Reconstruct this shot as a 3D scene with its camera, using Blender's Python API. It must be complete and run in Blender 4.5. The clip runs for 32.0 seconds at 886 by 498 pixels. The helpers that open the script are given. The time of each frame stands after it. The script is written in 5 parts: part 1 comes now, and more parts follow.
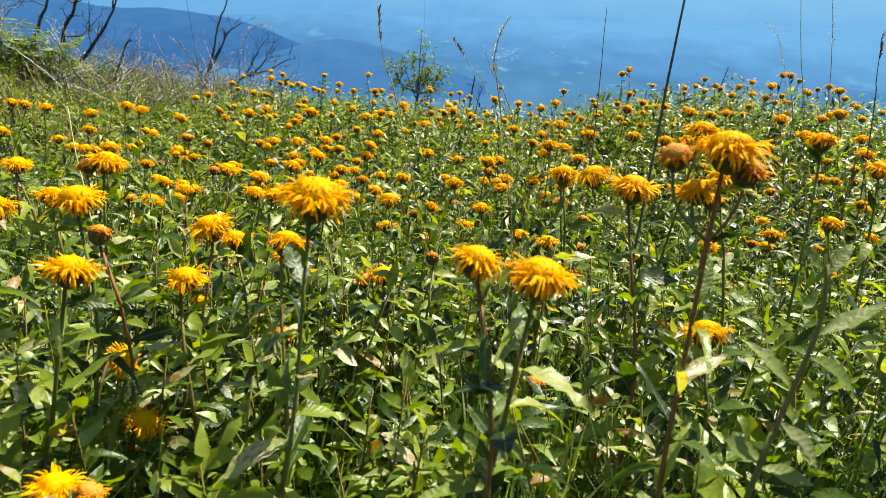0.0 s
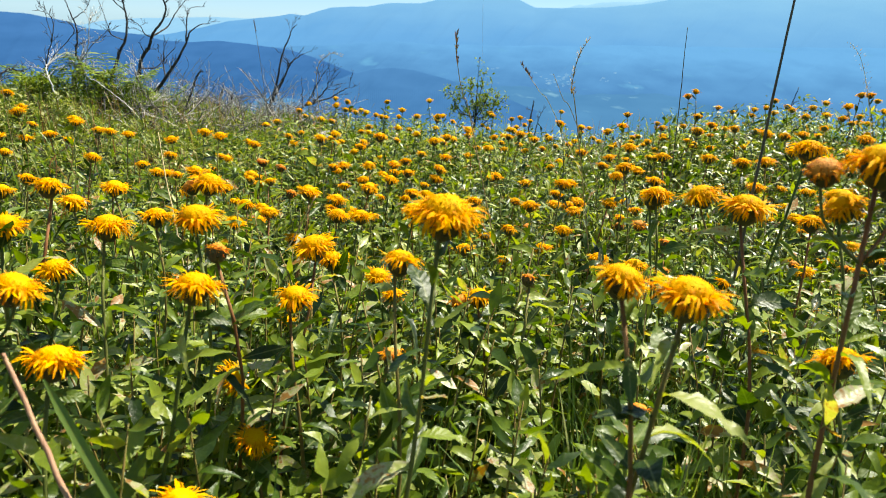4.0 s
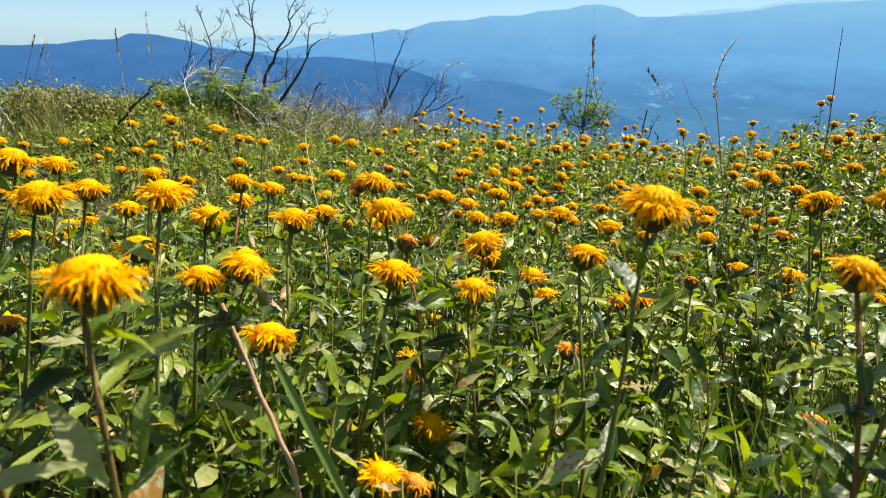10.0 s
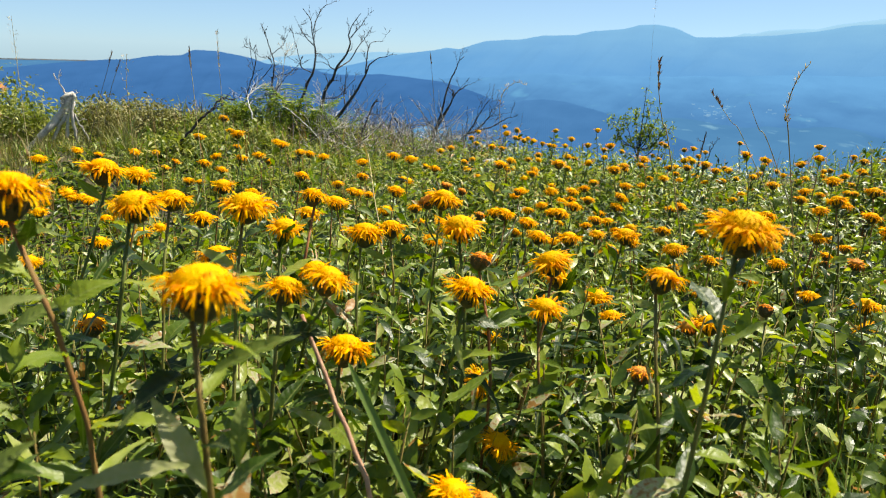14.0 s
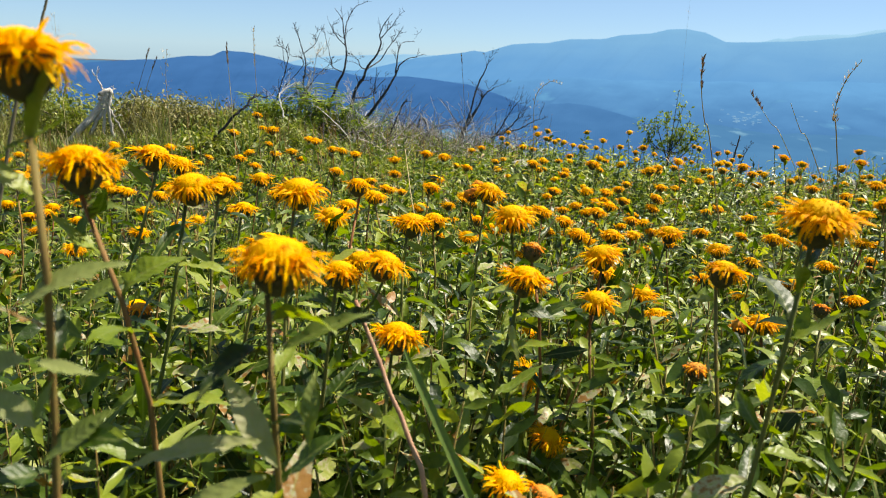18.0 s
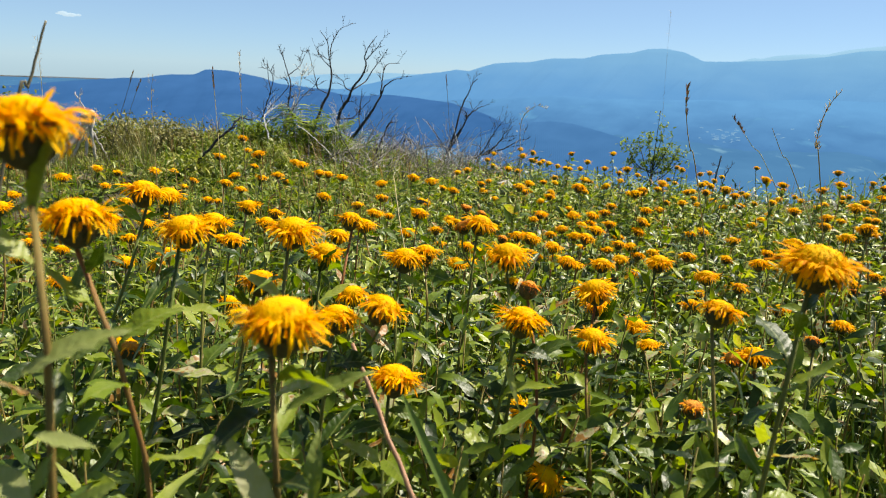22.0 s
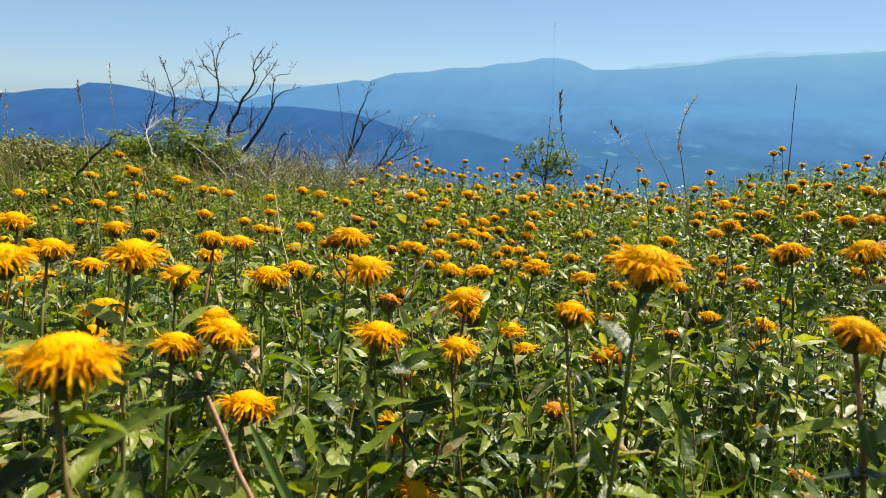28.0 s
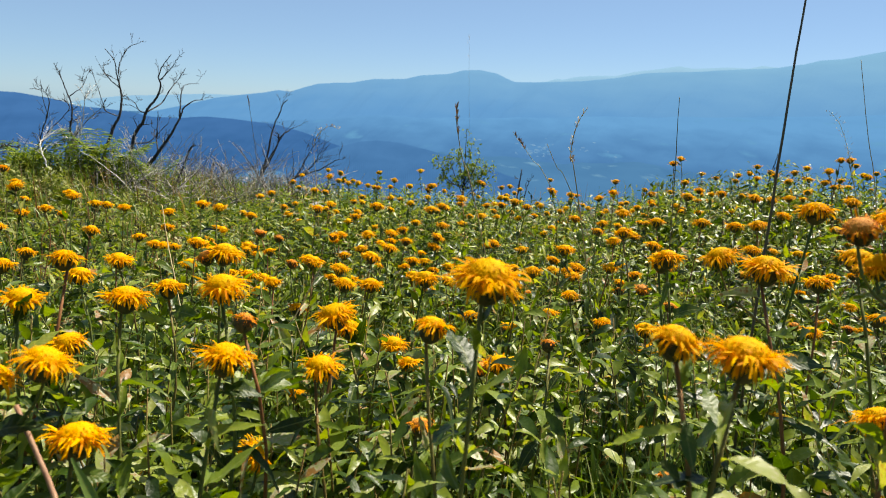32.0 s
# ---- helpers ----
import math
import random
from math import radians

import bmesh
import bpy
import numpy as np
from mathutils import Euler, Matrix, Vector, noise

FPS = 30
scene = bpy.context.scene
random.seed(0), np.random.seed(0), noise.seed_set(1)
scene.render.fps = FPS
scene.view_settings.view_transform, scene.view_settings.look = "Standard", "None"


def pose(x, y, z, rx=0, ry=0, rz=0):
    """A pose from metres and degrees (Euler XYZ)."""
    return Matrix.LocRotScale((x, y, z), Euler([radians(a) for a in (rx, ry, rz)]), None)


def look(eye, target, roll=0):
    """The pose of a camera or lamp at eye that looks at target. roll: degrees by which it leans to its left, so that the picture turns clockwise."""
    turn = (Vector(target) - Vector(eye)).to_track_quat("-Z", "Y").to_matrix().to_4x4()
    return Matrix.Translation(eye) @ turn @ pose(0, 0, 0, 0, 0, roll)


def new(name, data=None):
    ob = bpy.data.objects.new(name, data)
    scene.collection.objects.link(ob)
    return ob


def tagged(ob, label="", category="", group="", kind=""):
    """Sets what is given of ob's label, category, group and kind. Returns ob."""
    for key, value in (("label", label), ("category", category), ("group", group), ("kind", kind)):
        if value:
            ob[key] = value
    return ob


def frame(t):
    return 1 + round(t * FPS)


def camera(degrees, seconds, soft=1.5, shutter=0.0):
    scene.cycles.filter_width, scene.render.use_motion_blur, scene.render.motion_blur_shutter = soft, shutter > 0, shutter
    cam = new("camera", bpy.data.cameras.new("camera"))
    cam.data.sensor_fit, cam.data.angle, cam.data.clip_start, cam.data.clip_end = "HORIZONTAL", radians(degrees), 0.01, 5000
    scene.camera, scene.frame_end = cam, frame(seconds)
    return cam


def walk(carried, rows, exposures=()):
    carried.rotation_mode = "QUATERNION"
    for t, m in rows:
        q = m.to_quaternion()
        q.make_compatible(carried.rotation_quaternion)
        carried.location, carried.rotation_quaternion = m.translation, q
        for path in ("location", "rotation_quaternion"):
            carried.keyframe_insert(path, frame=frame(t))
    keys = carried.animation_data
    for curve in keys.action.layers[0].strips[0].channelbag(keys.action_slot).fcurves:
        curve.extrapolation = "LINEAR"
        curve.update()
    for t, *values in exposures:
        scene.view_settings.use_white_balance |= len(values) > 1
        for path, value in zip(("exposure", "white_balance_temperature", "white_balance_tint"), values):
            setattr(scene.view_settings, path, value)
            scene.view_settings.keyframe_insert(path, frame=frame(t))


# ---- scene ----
cam = camera(68.4, 32.0, soft=0.5)
cam.data.dof.use_dof, cam.data.dof.focus_distance, cam.data.dof.aperture_fstop = True, 1.0, 13.0
PATH = [
    (0, (-0.0063, 0.0181, 0.6195), (-0.0267, 1.8878, -0.0901), 4.23),
    (0.5, (-0.0162, 0.0191, 0.6214), (-0.0517, 1.8928, -0.0755), 3.87),
    (1, (-0.0199, 0.0225, 0.6205), (-0.0846, 1.9038, -0.0555), 4.00),
    (1.5, (-0.0269, 0.0203, 0.6188), (-0.1254, 1.9056, -0.0416), 4.59),
    (2, (-0.0309, 0.0199, 0.6131), (-0.1411, 1.9035, -0.0515), 4.39),
    (2.5, (-0.0355, 0.0170, 0.6083), (-0.1552, 1.8980, -0.0593), 3.56),
    (3, (-0.0443, 0.0202, 0.6092), (-0.1805, 1.9005, -0.0590), 3.27),
    (3.5, (-0.0507, 0.0221, 0.6097), (-0.2038, 1.9052, -0.0474), 3.12),
    (5.5, (-0.0747, 0.0096, 0.6090), (-0.3276, 1.8883, -0.0266), 2.35),
    (6, (-0.0855, 0.0048, 0.6091), (-0.3453, 1.8828, -0.0267), 2.22),
    (6.5, (-0.0884, 0.0050, 0.6062), (-0.3609, 1.8823, -0.0267), 2.22),
    (7, (-0.0953, 0.0028, 0.6029), (-0.3933, 1.8741, -0.0342), 2.31),
    (7.5, (-0.1024, 0.0001, 0.6038), (-0.4364, 1.8669, -0.0309), 2.23),
    (8, (-0.1069, -0.0004, 0.6025), (-0.4657, 1.8627, -0.0300), 2.12),
    (8.5, (-0.1101, -0.0019, 0.5997), (-0.4914, 1.8560, -0.0334), 2.09),
    (9, (-0.1117, -0.0035, 0.5979), (-0.5122, 1.8503, -0.0372), 2.10),
    (9.5, (-0.1143, -0.0095, 0.6015), (-0.5432, 1.8402, -0.0253), 1.99),
    (10, (-0.1206, -0.0080, 0.5978), (-0.5836, 1.8353, -0.0256), 1.64),
    (10.5, (-0.1261, -0.0092, 0.5973), (-0.6164, 1.8276, -0.0220), 1.66),
    (11, (-0.1273, -0.0093, 0.5957), (-0.6467, 1.8230, -0.0155), 2.07),
    (11.5, (-0.1295, -0.0105, 0.5968), (-0.6752, 1.8174, -0.0048), 1.57),
    (12, (-0.1299, -0.0115, 0.5946), (-0.6893, 1.8131, -0.0040), 2.25),
    (12.5, (-0.1285, -0.0124, 0.5965), (-0.6909, 1.8114, -0.0021), 2.21),
    (13, (-0.1325, -0.0128, 0.5983), (-0.7097, 1.8086, 0.0069), 2.26),
    (13.5, (-0.1349, -0.0091, 0.5973), (-0.7288, 1.8106, 0.0185), 2.20),
    (14, (-0.1404, -0.0169, 0.5985), (-0.7472, 1.7993, 0.0206), 2.10),
    (14.5, (-0.1453, -0.0209, 0.5994), (-0.7647, 1.7911, 0.0203), 1.91),
    (16.5, (-0.1553, -0.0219, 0.5934), (-0.7983, 1.7843, 0.0217), 2.32),
    (17, (-0.1586, -0.0203, 0.5903), (-0.8145, 1.7820, 0.0230), 2.30),
    (17.5, (-0.1616, -0.0190, 0.5858), (-0.8286, 1.7791, 0.0174), 2.44),
    (18, (-0.1635, -0.0220, 0.5853), (-0.8367, 1.7723, 0.0121), 2.58),
    (18.5, (-0.1679, -0.0212, 0.5884), (-0.8347, 1.7754, 0.0147), 2.86),
    (19, (-0.1703, -0.0210, 0.5905), (-0.8405, 1.7774, 0.0260), 2.71),
    (19.5, (-0.1728, -0.0184, 0.5903), (-0.8513, 1.7796, 0.0381), 2.61),
    (20, (-0.1718, -0.0205, 0.5906), (-0.8527, 1.7785, 0.0447), 2.56),
    (20.5, (-0.1705, -0.0235, 0.5934), (-0.8436, 1.7785, 0.0477), 2.53),
    (21, (-0.1673, -0.0202, 0.5984), (-0.8296, 1.7887, 0.0582), 2.57),
    (21.5, (-0.1713, -0.0200, 0.5998), (-0.8250, 1.7943, 0.0699), 2.69),
    (22, (-0.1751, -0.0192, 0.6010), (-0.8102, 1.8044, 0.0814), 2.62),
    (22.5, (-0.1752, -0.0192, 0.6049), (-0.7947, 1.8114, 0.0911), 2.54),
    (23, (-0.1731, -0.0190, 0.6066), (-0.7796, 1.8175, 0.0961), 2.36),
    (23.5, (-0.1721, -0.0171, 0.6041), (-0.7566, 1.8257, 0.0947), 2.11),
    (24, (-0.1692, -0.0122, 0.6035), (-0.7236, 1.8411, 0.0971), 2.38),
    (24.5, (-0.1695, -0.0114, 0.6031), (-0.7044, 1.8480, 0.0984), 2.32),
    (25, (-0.1669, -0.0100, 0.6033), (-0.6828, 1.8565, 0.1013), 2.53),
    (25.5, (-0.1625, -0.0074, 0.6001), (-0.6639, 1.8630, 0.1005), 2.51),
    (27.5, (-0.1448, -0.0018, 0.6042), (-0.5331, 1.8988, 0.1172), 1.91),
    (28, (-0.1393, 0.0019, 0.6029), (-0.5066, 1.9082, 0.1214), 1.91),
    (28.5, (-0.1317, 0.0051, 0.6009), (-0.4702, 1.9160, 0.1163), 1.85),
    (29, (-0.1253, 0.0052, 0.6025), (-0.4300, 1.9222, 0.1230), 1.86),
    (29.5, (-0.1171, 0.0075, 0.6013), (-0.3893, 1.9299, 0.1194), 1.98),
    (30, (-0.1105, 0.0107, 0.6017), (-0.3502, 1.9398, 0.1323), 1.67),
    (30.5, (-0.1060, 0.0141, 0.6011), (-0.3216, 1.9480, 0.1367), 2.10),
    (31, (-0.0979, 0.0173, 0.6003), (-0.2883, 1.9540, 0.1422), 2.22),
    (31.5, (-0.0938, 0.0203, 0.6011), (-0.2627, 1.9610, 0.1470), 2.39),
    (32, (-0.0888, 0.0195, 0.6054), (-0.2379, 1.9638, 0.1635), 2.28),
]
walk(cam, [(t, look(eye, target, roll)) for t, eye, target, roll in PATH],
     exposures=[(0.0, 1.38, 6950, 5), (6.0, 1.34, 6950, 5), (13.0, 1.24, 7000, 8), (19.0, 1.15, 7050, 10), (25.0, 1.1, 7050, 10), (28.0, 1.06, 7050, 10), (32.0, 1.01, 7050, 10)])

# ---- world, sun, exposure ----
SUN_AZ, SUN_EL = 40.0, 56.0          # degrees clockwise from straight ahead (+y), and above the horizon
world = bpy.data.worlds.new("sky")
world.use_nodes = True
scene.world = world
wn, wl = world.node_tree.nodes, world.node_tree.links
sky = wn.new("ShaderNodeTexSky")
sky.sky_type = "NISHITA"
sky.sun_disc = False
sky.sun_elevation, sky.sun_rotation = radians(SUN_EL), radians(SUN_AZ)
sky.altitude, sky.air_density, sky.dust_density, sky.ozone_density = 1300, 0.8, 0.2, 1.5
tint = wn.new("ShaderNodeMix")          # clear mountain air: a little bluer than the model
tint.data_type, tint.blend_type = "RGBA", "MULTIPLY"
tint.inputs[0].default_value = 1.0
tint.inputs[7].default_value = (0.6, 0.8, 1.1, 1)
wl.new(sky.outputs[0], tint.inputs[6])
veil = wn.new("ShaderNodeMix")          # thin summer haze evens out the sky
veil.data_type = "RGBA"
veil.inputs[0].default_value = 0.4
veil.inputs[7].default_value = (4.0, 6.0, 7.7, 1)
wl.new(tint.outputs[2], veil.inputs[6])
wl.new(veil.outputs[2], wn["Background"].inputs[0])
wn["Background"].inputs[1].default_value = 0.055

sun = new("sun", bpy.data.lights.new("sun", "SUN"))
sun.data.energy, sun.data.angle, sun.data.color = 5.0, radians(0.53), (1.0, 0.95, 0.86)
sun_way = Vector((math.sin(radians(SUN_AZ)) * math.cos(radians(SUN_EL)), math.cos(radians(SUN_AZ)) * math.cos(radians(SUN_EL)), math.sin(radians(SUN_EL))))
sun.matrix_world = look(sun_way * 50, (0, 0, 0))


# ---- materials ----
def ramp(nodes, stops):
    r = nodes.new("ShaderNodeValToRGB")
    while len(r.color_ramp.elements) > 1:
        r.color_ramp.elements.remove(r.color_ramp.elements[-1])
    for i, (at, c) in enumerate(stops):
        e = r.color_ramp.elements[0] if i == 0 else r.color_ramp.elements.new(at)
        e.position, e.color = at, (*c, 1)
    return r


def surface(name, stops, rough=0.6, translucent=None, glow=0.0, per="object", grain=60.0, bump=0.2, amount=0.5, spec=0.4, coarse=6.0, veins=False):
    """A principled surface whose colour varies from piece to piece and by two scales of grain; thin ones let light through."""
    m = bpy.data.materials.new(name)
    m.use_nodes = True
    n, l = m.node_tree.nodes, m.node_tree.links
    b = n["Principled BSDF"]
    tex = n.new("ShaderNodeTexCoord")
    fine, wide = n.new("ShaderNodeTexNoise"), n.new("ShaderNodeTexNoise")
    fine.inputs["Scale"].default_value, wide.inputs["Scale"].default_value = grain, coarse
    fine.inputs["Detail"].default_value = 4
    where = n.new("ShaderNodeNewGeometry")
    for t in (fine, wide):
        l.new(where.outputs["Position"], t.inputs["Vector"])
    if per == "object":
        pick = n.new("ShaderNodeObjectInfo").outputs["Random"]
    else:
        pick = where.outputs["Random Per Island"]
    mix = n.new("ShaderNodeMath"); mix.operation = "MULTIPLY_ADD"
    sub = n.new("ShaderNodeMath"); sub.operation = "SUBTRACT"; sub.inputs[1].default_value = 0.5
    l.new(fine.outputs["Fac"], sub.inputs[0])
    l.new(sub.outputs[0], mix.inputs[0]); mix.inputs[1].default_value = amount
    add = n.new("ShaderNodeMath"); add.operation = "MULTIPLY_ADD"
    sub2 = n.new("ShaderNodeMath"); sub2.operation = "SUBTRACT"; sub2.inputs[1].default_value = 0.5
    l.new(wide.outputs["Fac"], sub2.inputs[0]); l.new(sub2.outputs[0], add.inputs[0])
    add.inputs[1].default_value = amount
    if per == "none":
        add.inputs[2].default_value = 0.5
    else:
        l.new(pick, add.inputs[2])
    l.new(add.outputs[0], mix.inputs[2])
    r = ramp(n, stops)
    l.new(mix.outputs[0], r.inputs[0])
    l.new(r.outputs[0], b.inputs["Base Color"])
    b.inputs["Roughness"].default_value = rough
    b.inputs["Specular IOR Level"].default_value = spec
    height = fine.outputs["Fac"]
    if veins:          # a pale midrib along the leaf and side veins that rise from it
        xyz = n.new("ShaderNodeSeparateXYZ"); l.new(tex.outputs["Object"], xyz.inputs[0])
        away = n.new("ShaderNodeMath"); away.operation = "ABSOLUTE"; l.new(xyz.outputs[1], away.inputs[0])
        rib = n.new("ShaderNodeMapRange"); rib.inputs[1].default_value, rib.inputs[2].default_value, rib.inputs[3].default_value, rib.inputs[4].default_value = 0.004, 0.016, 0.55, 0.0
        l.new(away.outputs[0], rib.inputs[0])
        slant = n.new("ShaderNodeMath"); slant.operation = "MULTIPLY_ADD"; slant.inputs[1].default_value = -0.9
        l.new(away.outputs[0], slant.inputs[0]); l.new(xyz.outputs[0], slant.inputs[2])
        beat = n.new("ShaderNodeMath"); beat.operation = "MULTIPLY"; beat.inputs[1].default_value = 62.0; l.new(slant.outputs[0], beat.inputs[0])
        side = n.new("ShaderNodeMath"); side.operation = "SINE"; l.new(beat.outputs[0], side.inputs[0])
        lift = n.new("ShaderNodeMath"); lift.operation = "MULTIPLY_ADD"; lift.inputs[1].default_value = 0.1
        l.new(side.outputs[0], lift.inputs[0]); l.new(fine.outputs["Fac"], lift.inputs[2])
        height = lift.outputs[0]
        pale = n.new("ShaderNodeMix"); pale.data_type = "RGBA"; pale.inputs[7].default_value = (0.24, 0.27, 0.08, 1)
        l.new(rib.outputs[0], pale.inputs[0]); l.new(r.outputs[0], pale.inputs[6]); l.new(pale.outputs[2], b.inputs["Base Color"])
    if bump:
        bp = n.new("ShaderNodeBump")
        bp.inputs["Strength"].default_value, bp.inputs["Distance"].default_value = bump, 0.002
        l.new(height, bp.inputs["Height"])
        l.new(bp.outputs[0], b.inputs["Normal"])
    if translucent:
        amount_t, tone = translucent
        tr, mx = n.new("ShaderNodeBsdfTranslucent"), n.new("ShaderNodeMixShader")
        tc = n.new("ShaderNodeMix"); tc.data_type = "RGBA"; tc.blend_type = "MULTIPLY"; tc.inputs[0].default_value = 1.0
        l.new(r.outputs[0], tc.inputs[6]); tc.inputs[7].default_value = (*tone, 1)
        l.new(tc.outputs[2], tr.inputs["Color"])
        mx.inputs[0].default_value = amount_t
        l.new(b.outputs[0], mx.inputs[1]); l.new(tr.outputs[0], mx.inputs[2])
        l.new(mx.outputs[0], n["Material Output"].inputs["Surface"])
    return m


LEAF_STOPS = [(0.0, (0.011, 0.026, 0.002)), (0.27, (0.037, 0.072, 0.005)), (0.55, (0.112, 0.163, 0.012)), (0.8, (0.19, 0.235, 0.022)), (0.93, (0.27, 0.295, 0.08)), (0.97, (0.36, 0.34, 0.22)), (1.0, (0.26, 0.13, 0.03))]
M_leaf = surface("leaf_green", LEAF_STOPS, 0.42, (0.38, (1.8, 1.75, 0.2)), per="object", grain=220, bump=0.4, amount=0.24, spec=0.36, coarse=30, veins=True)
M_leaf_many = surface("leaf_green_many", LEAF_STOPS, 0.38, (0.38, (1.8, 1.75, 0.2)), per="island", grain=220, bump=0.4, amount=0.3, spec=0.35, coarse=30)
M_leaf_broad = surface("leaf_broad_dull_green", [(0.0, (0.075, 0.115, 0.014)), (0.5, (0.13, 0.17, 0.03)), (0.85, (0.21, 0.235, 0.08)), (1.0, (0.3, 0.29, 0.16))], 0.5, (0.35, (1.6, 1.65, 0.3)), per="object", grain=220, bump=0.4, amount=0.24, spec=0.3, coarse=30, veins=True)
M_stem = surface("stem_green_brown", [(0, (0.07, 0.1, 0.02)), (0.5, (0.12, 0.125, 0.03)), (1, (0.19, 0.08, 0.03))], 0.65, per="object", grain=150, amount=0.4, spec=0.15, coarse=12)
M_ray = surface("ray_yellow", [(0, (0.66, 0.24, 0.002)), (0.5, (0.8, 0.42, 0.002)), (1, (0.86, 0.5, 0.004))], 0.5, (0.42, (1.05, 0.95, 0.5)), per="island", grain=300, bump=0.2, amount=0.4, spec=0.04, coarse=40)
M_disc = surface("disc_gold", [(0, (0.74, 0.36, 0.003)), (0.5, (0.83, 0.46, 0.004)), (1, (0.88, 0.55, 0.01))], 0.6, (0.35, (1, 0.95, 0.5)), per="island", grain=500, bump=0.3, amount=0.4, spec=0.04, coarse=60)
M_ray_old = surface("ray_orange_withered", [(0, (0.42, 0.09, 0.003)), (0.5, (0.74, 0.23, 0.004)), (1, (0.86, 0.42, 0.008))], 0.7, (0.35, (1, 0.9, 0.4)), per="island", grain=300, bump=0.2, amount=0.4, spec=0.1, coarse=40)
M_disc_old = surface("disc_rust", [(0, (0.26, 0.08, 0.006)), (0.5, (0.5, 0.18, 0.007)), (1, (0.72, 0.33, 0.01))], 0.8, per="island", grain=500, bump=0.3, amount=0.35, coarse=60)
M_cup = surface("involucre_green_brown", [(0, (0.03, 0.03, 0.01)), (0.5, (0.062, 0.058, 0.018)), (1, (0.12, 0.075, 0.03))], 0.7, per="island", grain=300, amount=0.4, coarse=40)
M_grass = surface("grass_green", [(0, (0.06, 0.11, 0.02)), (0.5, (0.11, 0.18, 0.03)), (0.8, (0.17, 0.22, 0.05)), (1, (0.36, 0.31, 0.12))], 0.45, (0.35, (1.4, 1.6, 0.5)), per="island", grain=200, bump=0.2, amount=0.25, coarse=8)
M_straw = surface("straw", [(0, (0.3, 0.22, 0.09)), (0.5, (0.45, 0.36, 0.17)), (1, (0.6, 0.52, 0.3))], 0.6, (0.2, (1, 1, 0.8)), per="object", grain=200, amount=0.4, coarse=10)
M_culm_dark = surface("culm_dark", [(0, (0.05, 0.04, 0.03)), (0.5, (0.1, 0.085, 0.05)), (1, (0.16, 0.14, 0.07))], 0.6, per="object", grain=200, amount=0.4, coarse=10)
M_spikelet = surface("spikelet_brown", [(0, (0.26, 0.15, 0.07)), (0.5, (0.46, 0.34, 0.18)), (1, (0.68, 0.58, 0.38))], 0.7, (0.2, (1, 0.9, 0.7)), per="island", grain=300, amount=0.3, coarse=20)
M_spikelet_dark = surface("spikelet_rust", [(0, (0.1, 0.05, 0.03)), (0.5, (0.2, 0.11, 0.06)), (1, (0.36, 0.24, 0.13))], 0.7, (0.2, (1, 0.9, 0.7)), per="island", grain=300, amount=0.3, coarse=20)
M_dry = surface("grass_dry_reddish", [(0, (0.1, 0.05, 0.02)), (0.5, (0.22, 0.13, 0.05)), (1, (0.38, 0.28, 0.14))], 0.6, (0.3, (1.2, 1.0, 0.6)), per="island", grain=150, amount=0.3, coarse=10)
M_heath = surface("heath_olive_brown", [(0, (0.075, 0.075, 0.02)), (0.5, (0.16, 0.155, 0.04)), (1, (0.28, 0.25, 0.1))], 0.6, (0.25, (1.2, 1.2, 0.5)), per="island", grain=150, amount=0.3, coarse=10)
M_soil = surface("soil_litter", [(0, (0.012, 0.009, 0.005)), (0.5, (0.028, 0.024, 0.01)), (1, (0.07, 0.055, 0.025))], 0.9, per="none", grain=90, bump=0.9, amount=1.6, coarse=7)
M_bark = surface("bark_charred", [(0, (0.012, 0.011, 0.01)), (0.5, (0.026, 0.023, 0.021)), (1, (0.12, 0.11, 0.1))], 0.8, per="none", grain=120, bump=0.8, amount=1.2, coarse=14)
M_deadwood = surface("deadwood_bleached", [(0, (0.2, 0.18, 0.15)), (0.5, (0.42, 0.39, 0.34)), (1, (0.62, 0.58, 0.52))], 0.8, per="none", grain=90, bump=0.7, amount=1.1, coarse=10)
M_brush = surface("brushwood_grey", [(0, (0.05, 0.045, 0.04)), (0.45, (0.16, 0.145, 0.125)), (0.8, (0.34, 0.31, 0.27)), (1, (0.5, 0.47, 0.42))], 0.8, per="island", grain=90, bump=0.5, amount=0.3, coarse=10)
M_brown_stem = surface("stem_reddish_brown", [(0, (0.16, 0.07, 0.04)), (0.5, (0.3, 0.16, 0.09)), (1, (0.42, 0.26, 0.15))], 0.6, per="none", grain=160, bump=0.3, amount=1.0, coarse=25)
M_fern = surface("fern_green", [(0, (0.065, 0.105, 0.012)), (0.5, (0.155, 0.21, 0.022)), (1, (0.27, 0.31, 0.04))], 0.6, (0.35, (1.4, 1.5, 0.3)), per="island", grain=150, amount=0.3, spec=0.2, coarse=10)
M_bush = surface("bush_yellow_green", [(0, (0.07, 0.09, 0.014)), (0.5, (0.16, 0.185, 0.025)), (1, (0.28, 0.27, 0.065))], 0.5, (0.35, (1.3, 1.5, 0.5)), per="island", grain=150, amount=0.3, coarse=10)
M_stone = surface("stone_pale", [(0, (0.16, 0.15, 0.13)), (0.5, (0.26, 0.25, 0.22)), (1, (0.36, 0.34, 0.3))], 0.85, per="none", grain=60, bump=0.8, amount=1.0, coarse=9)


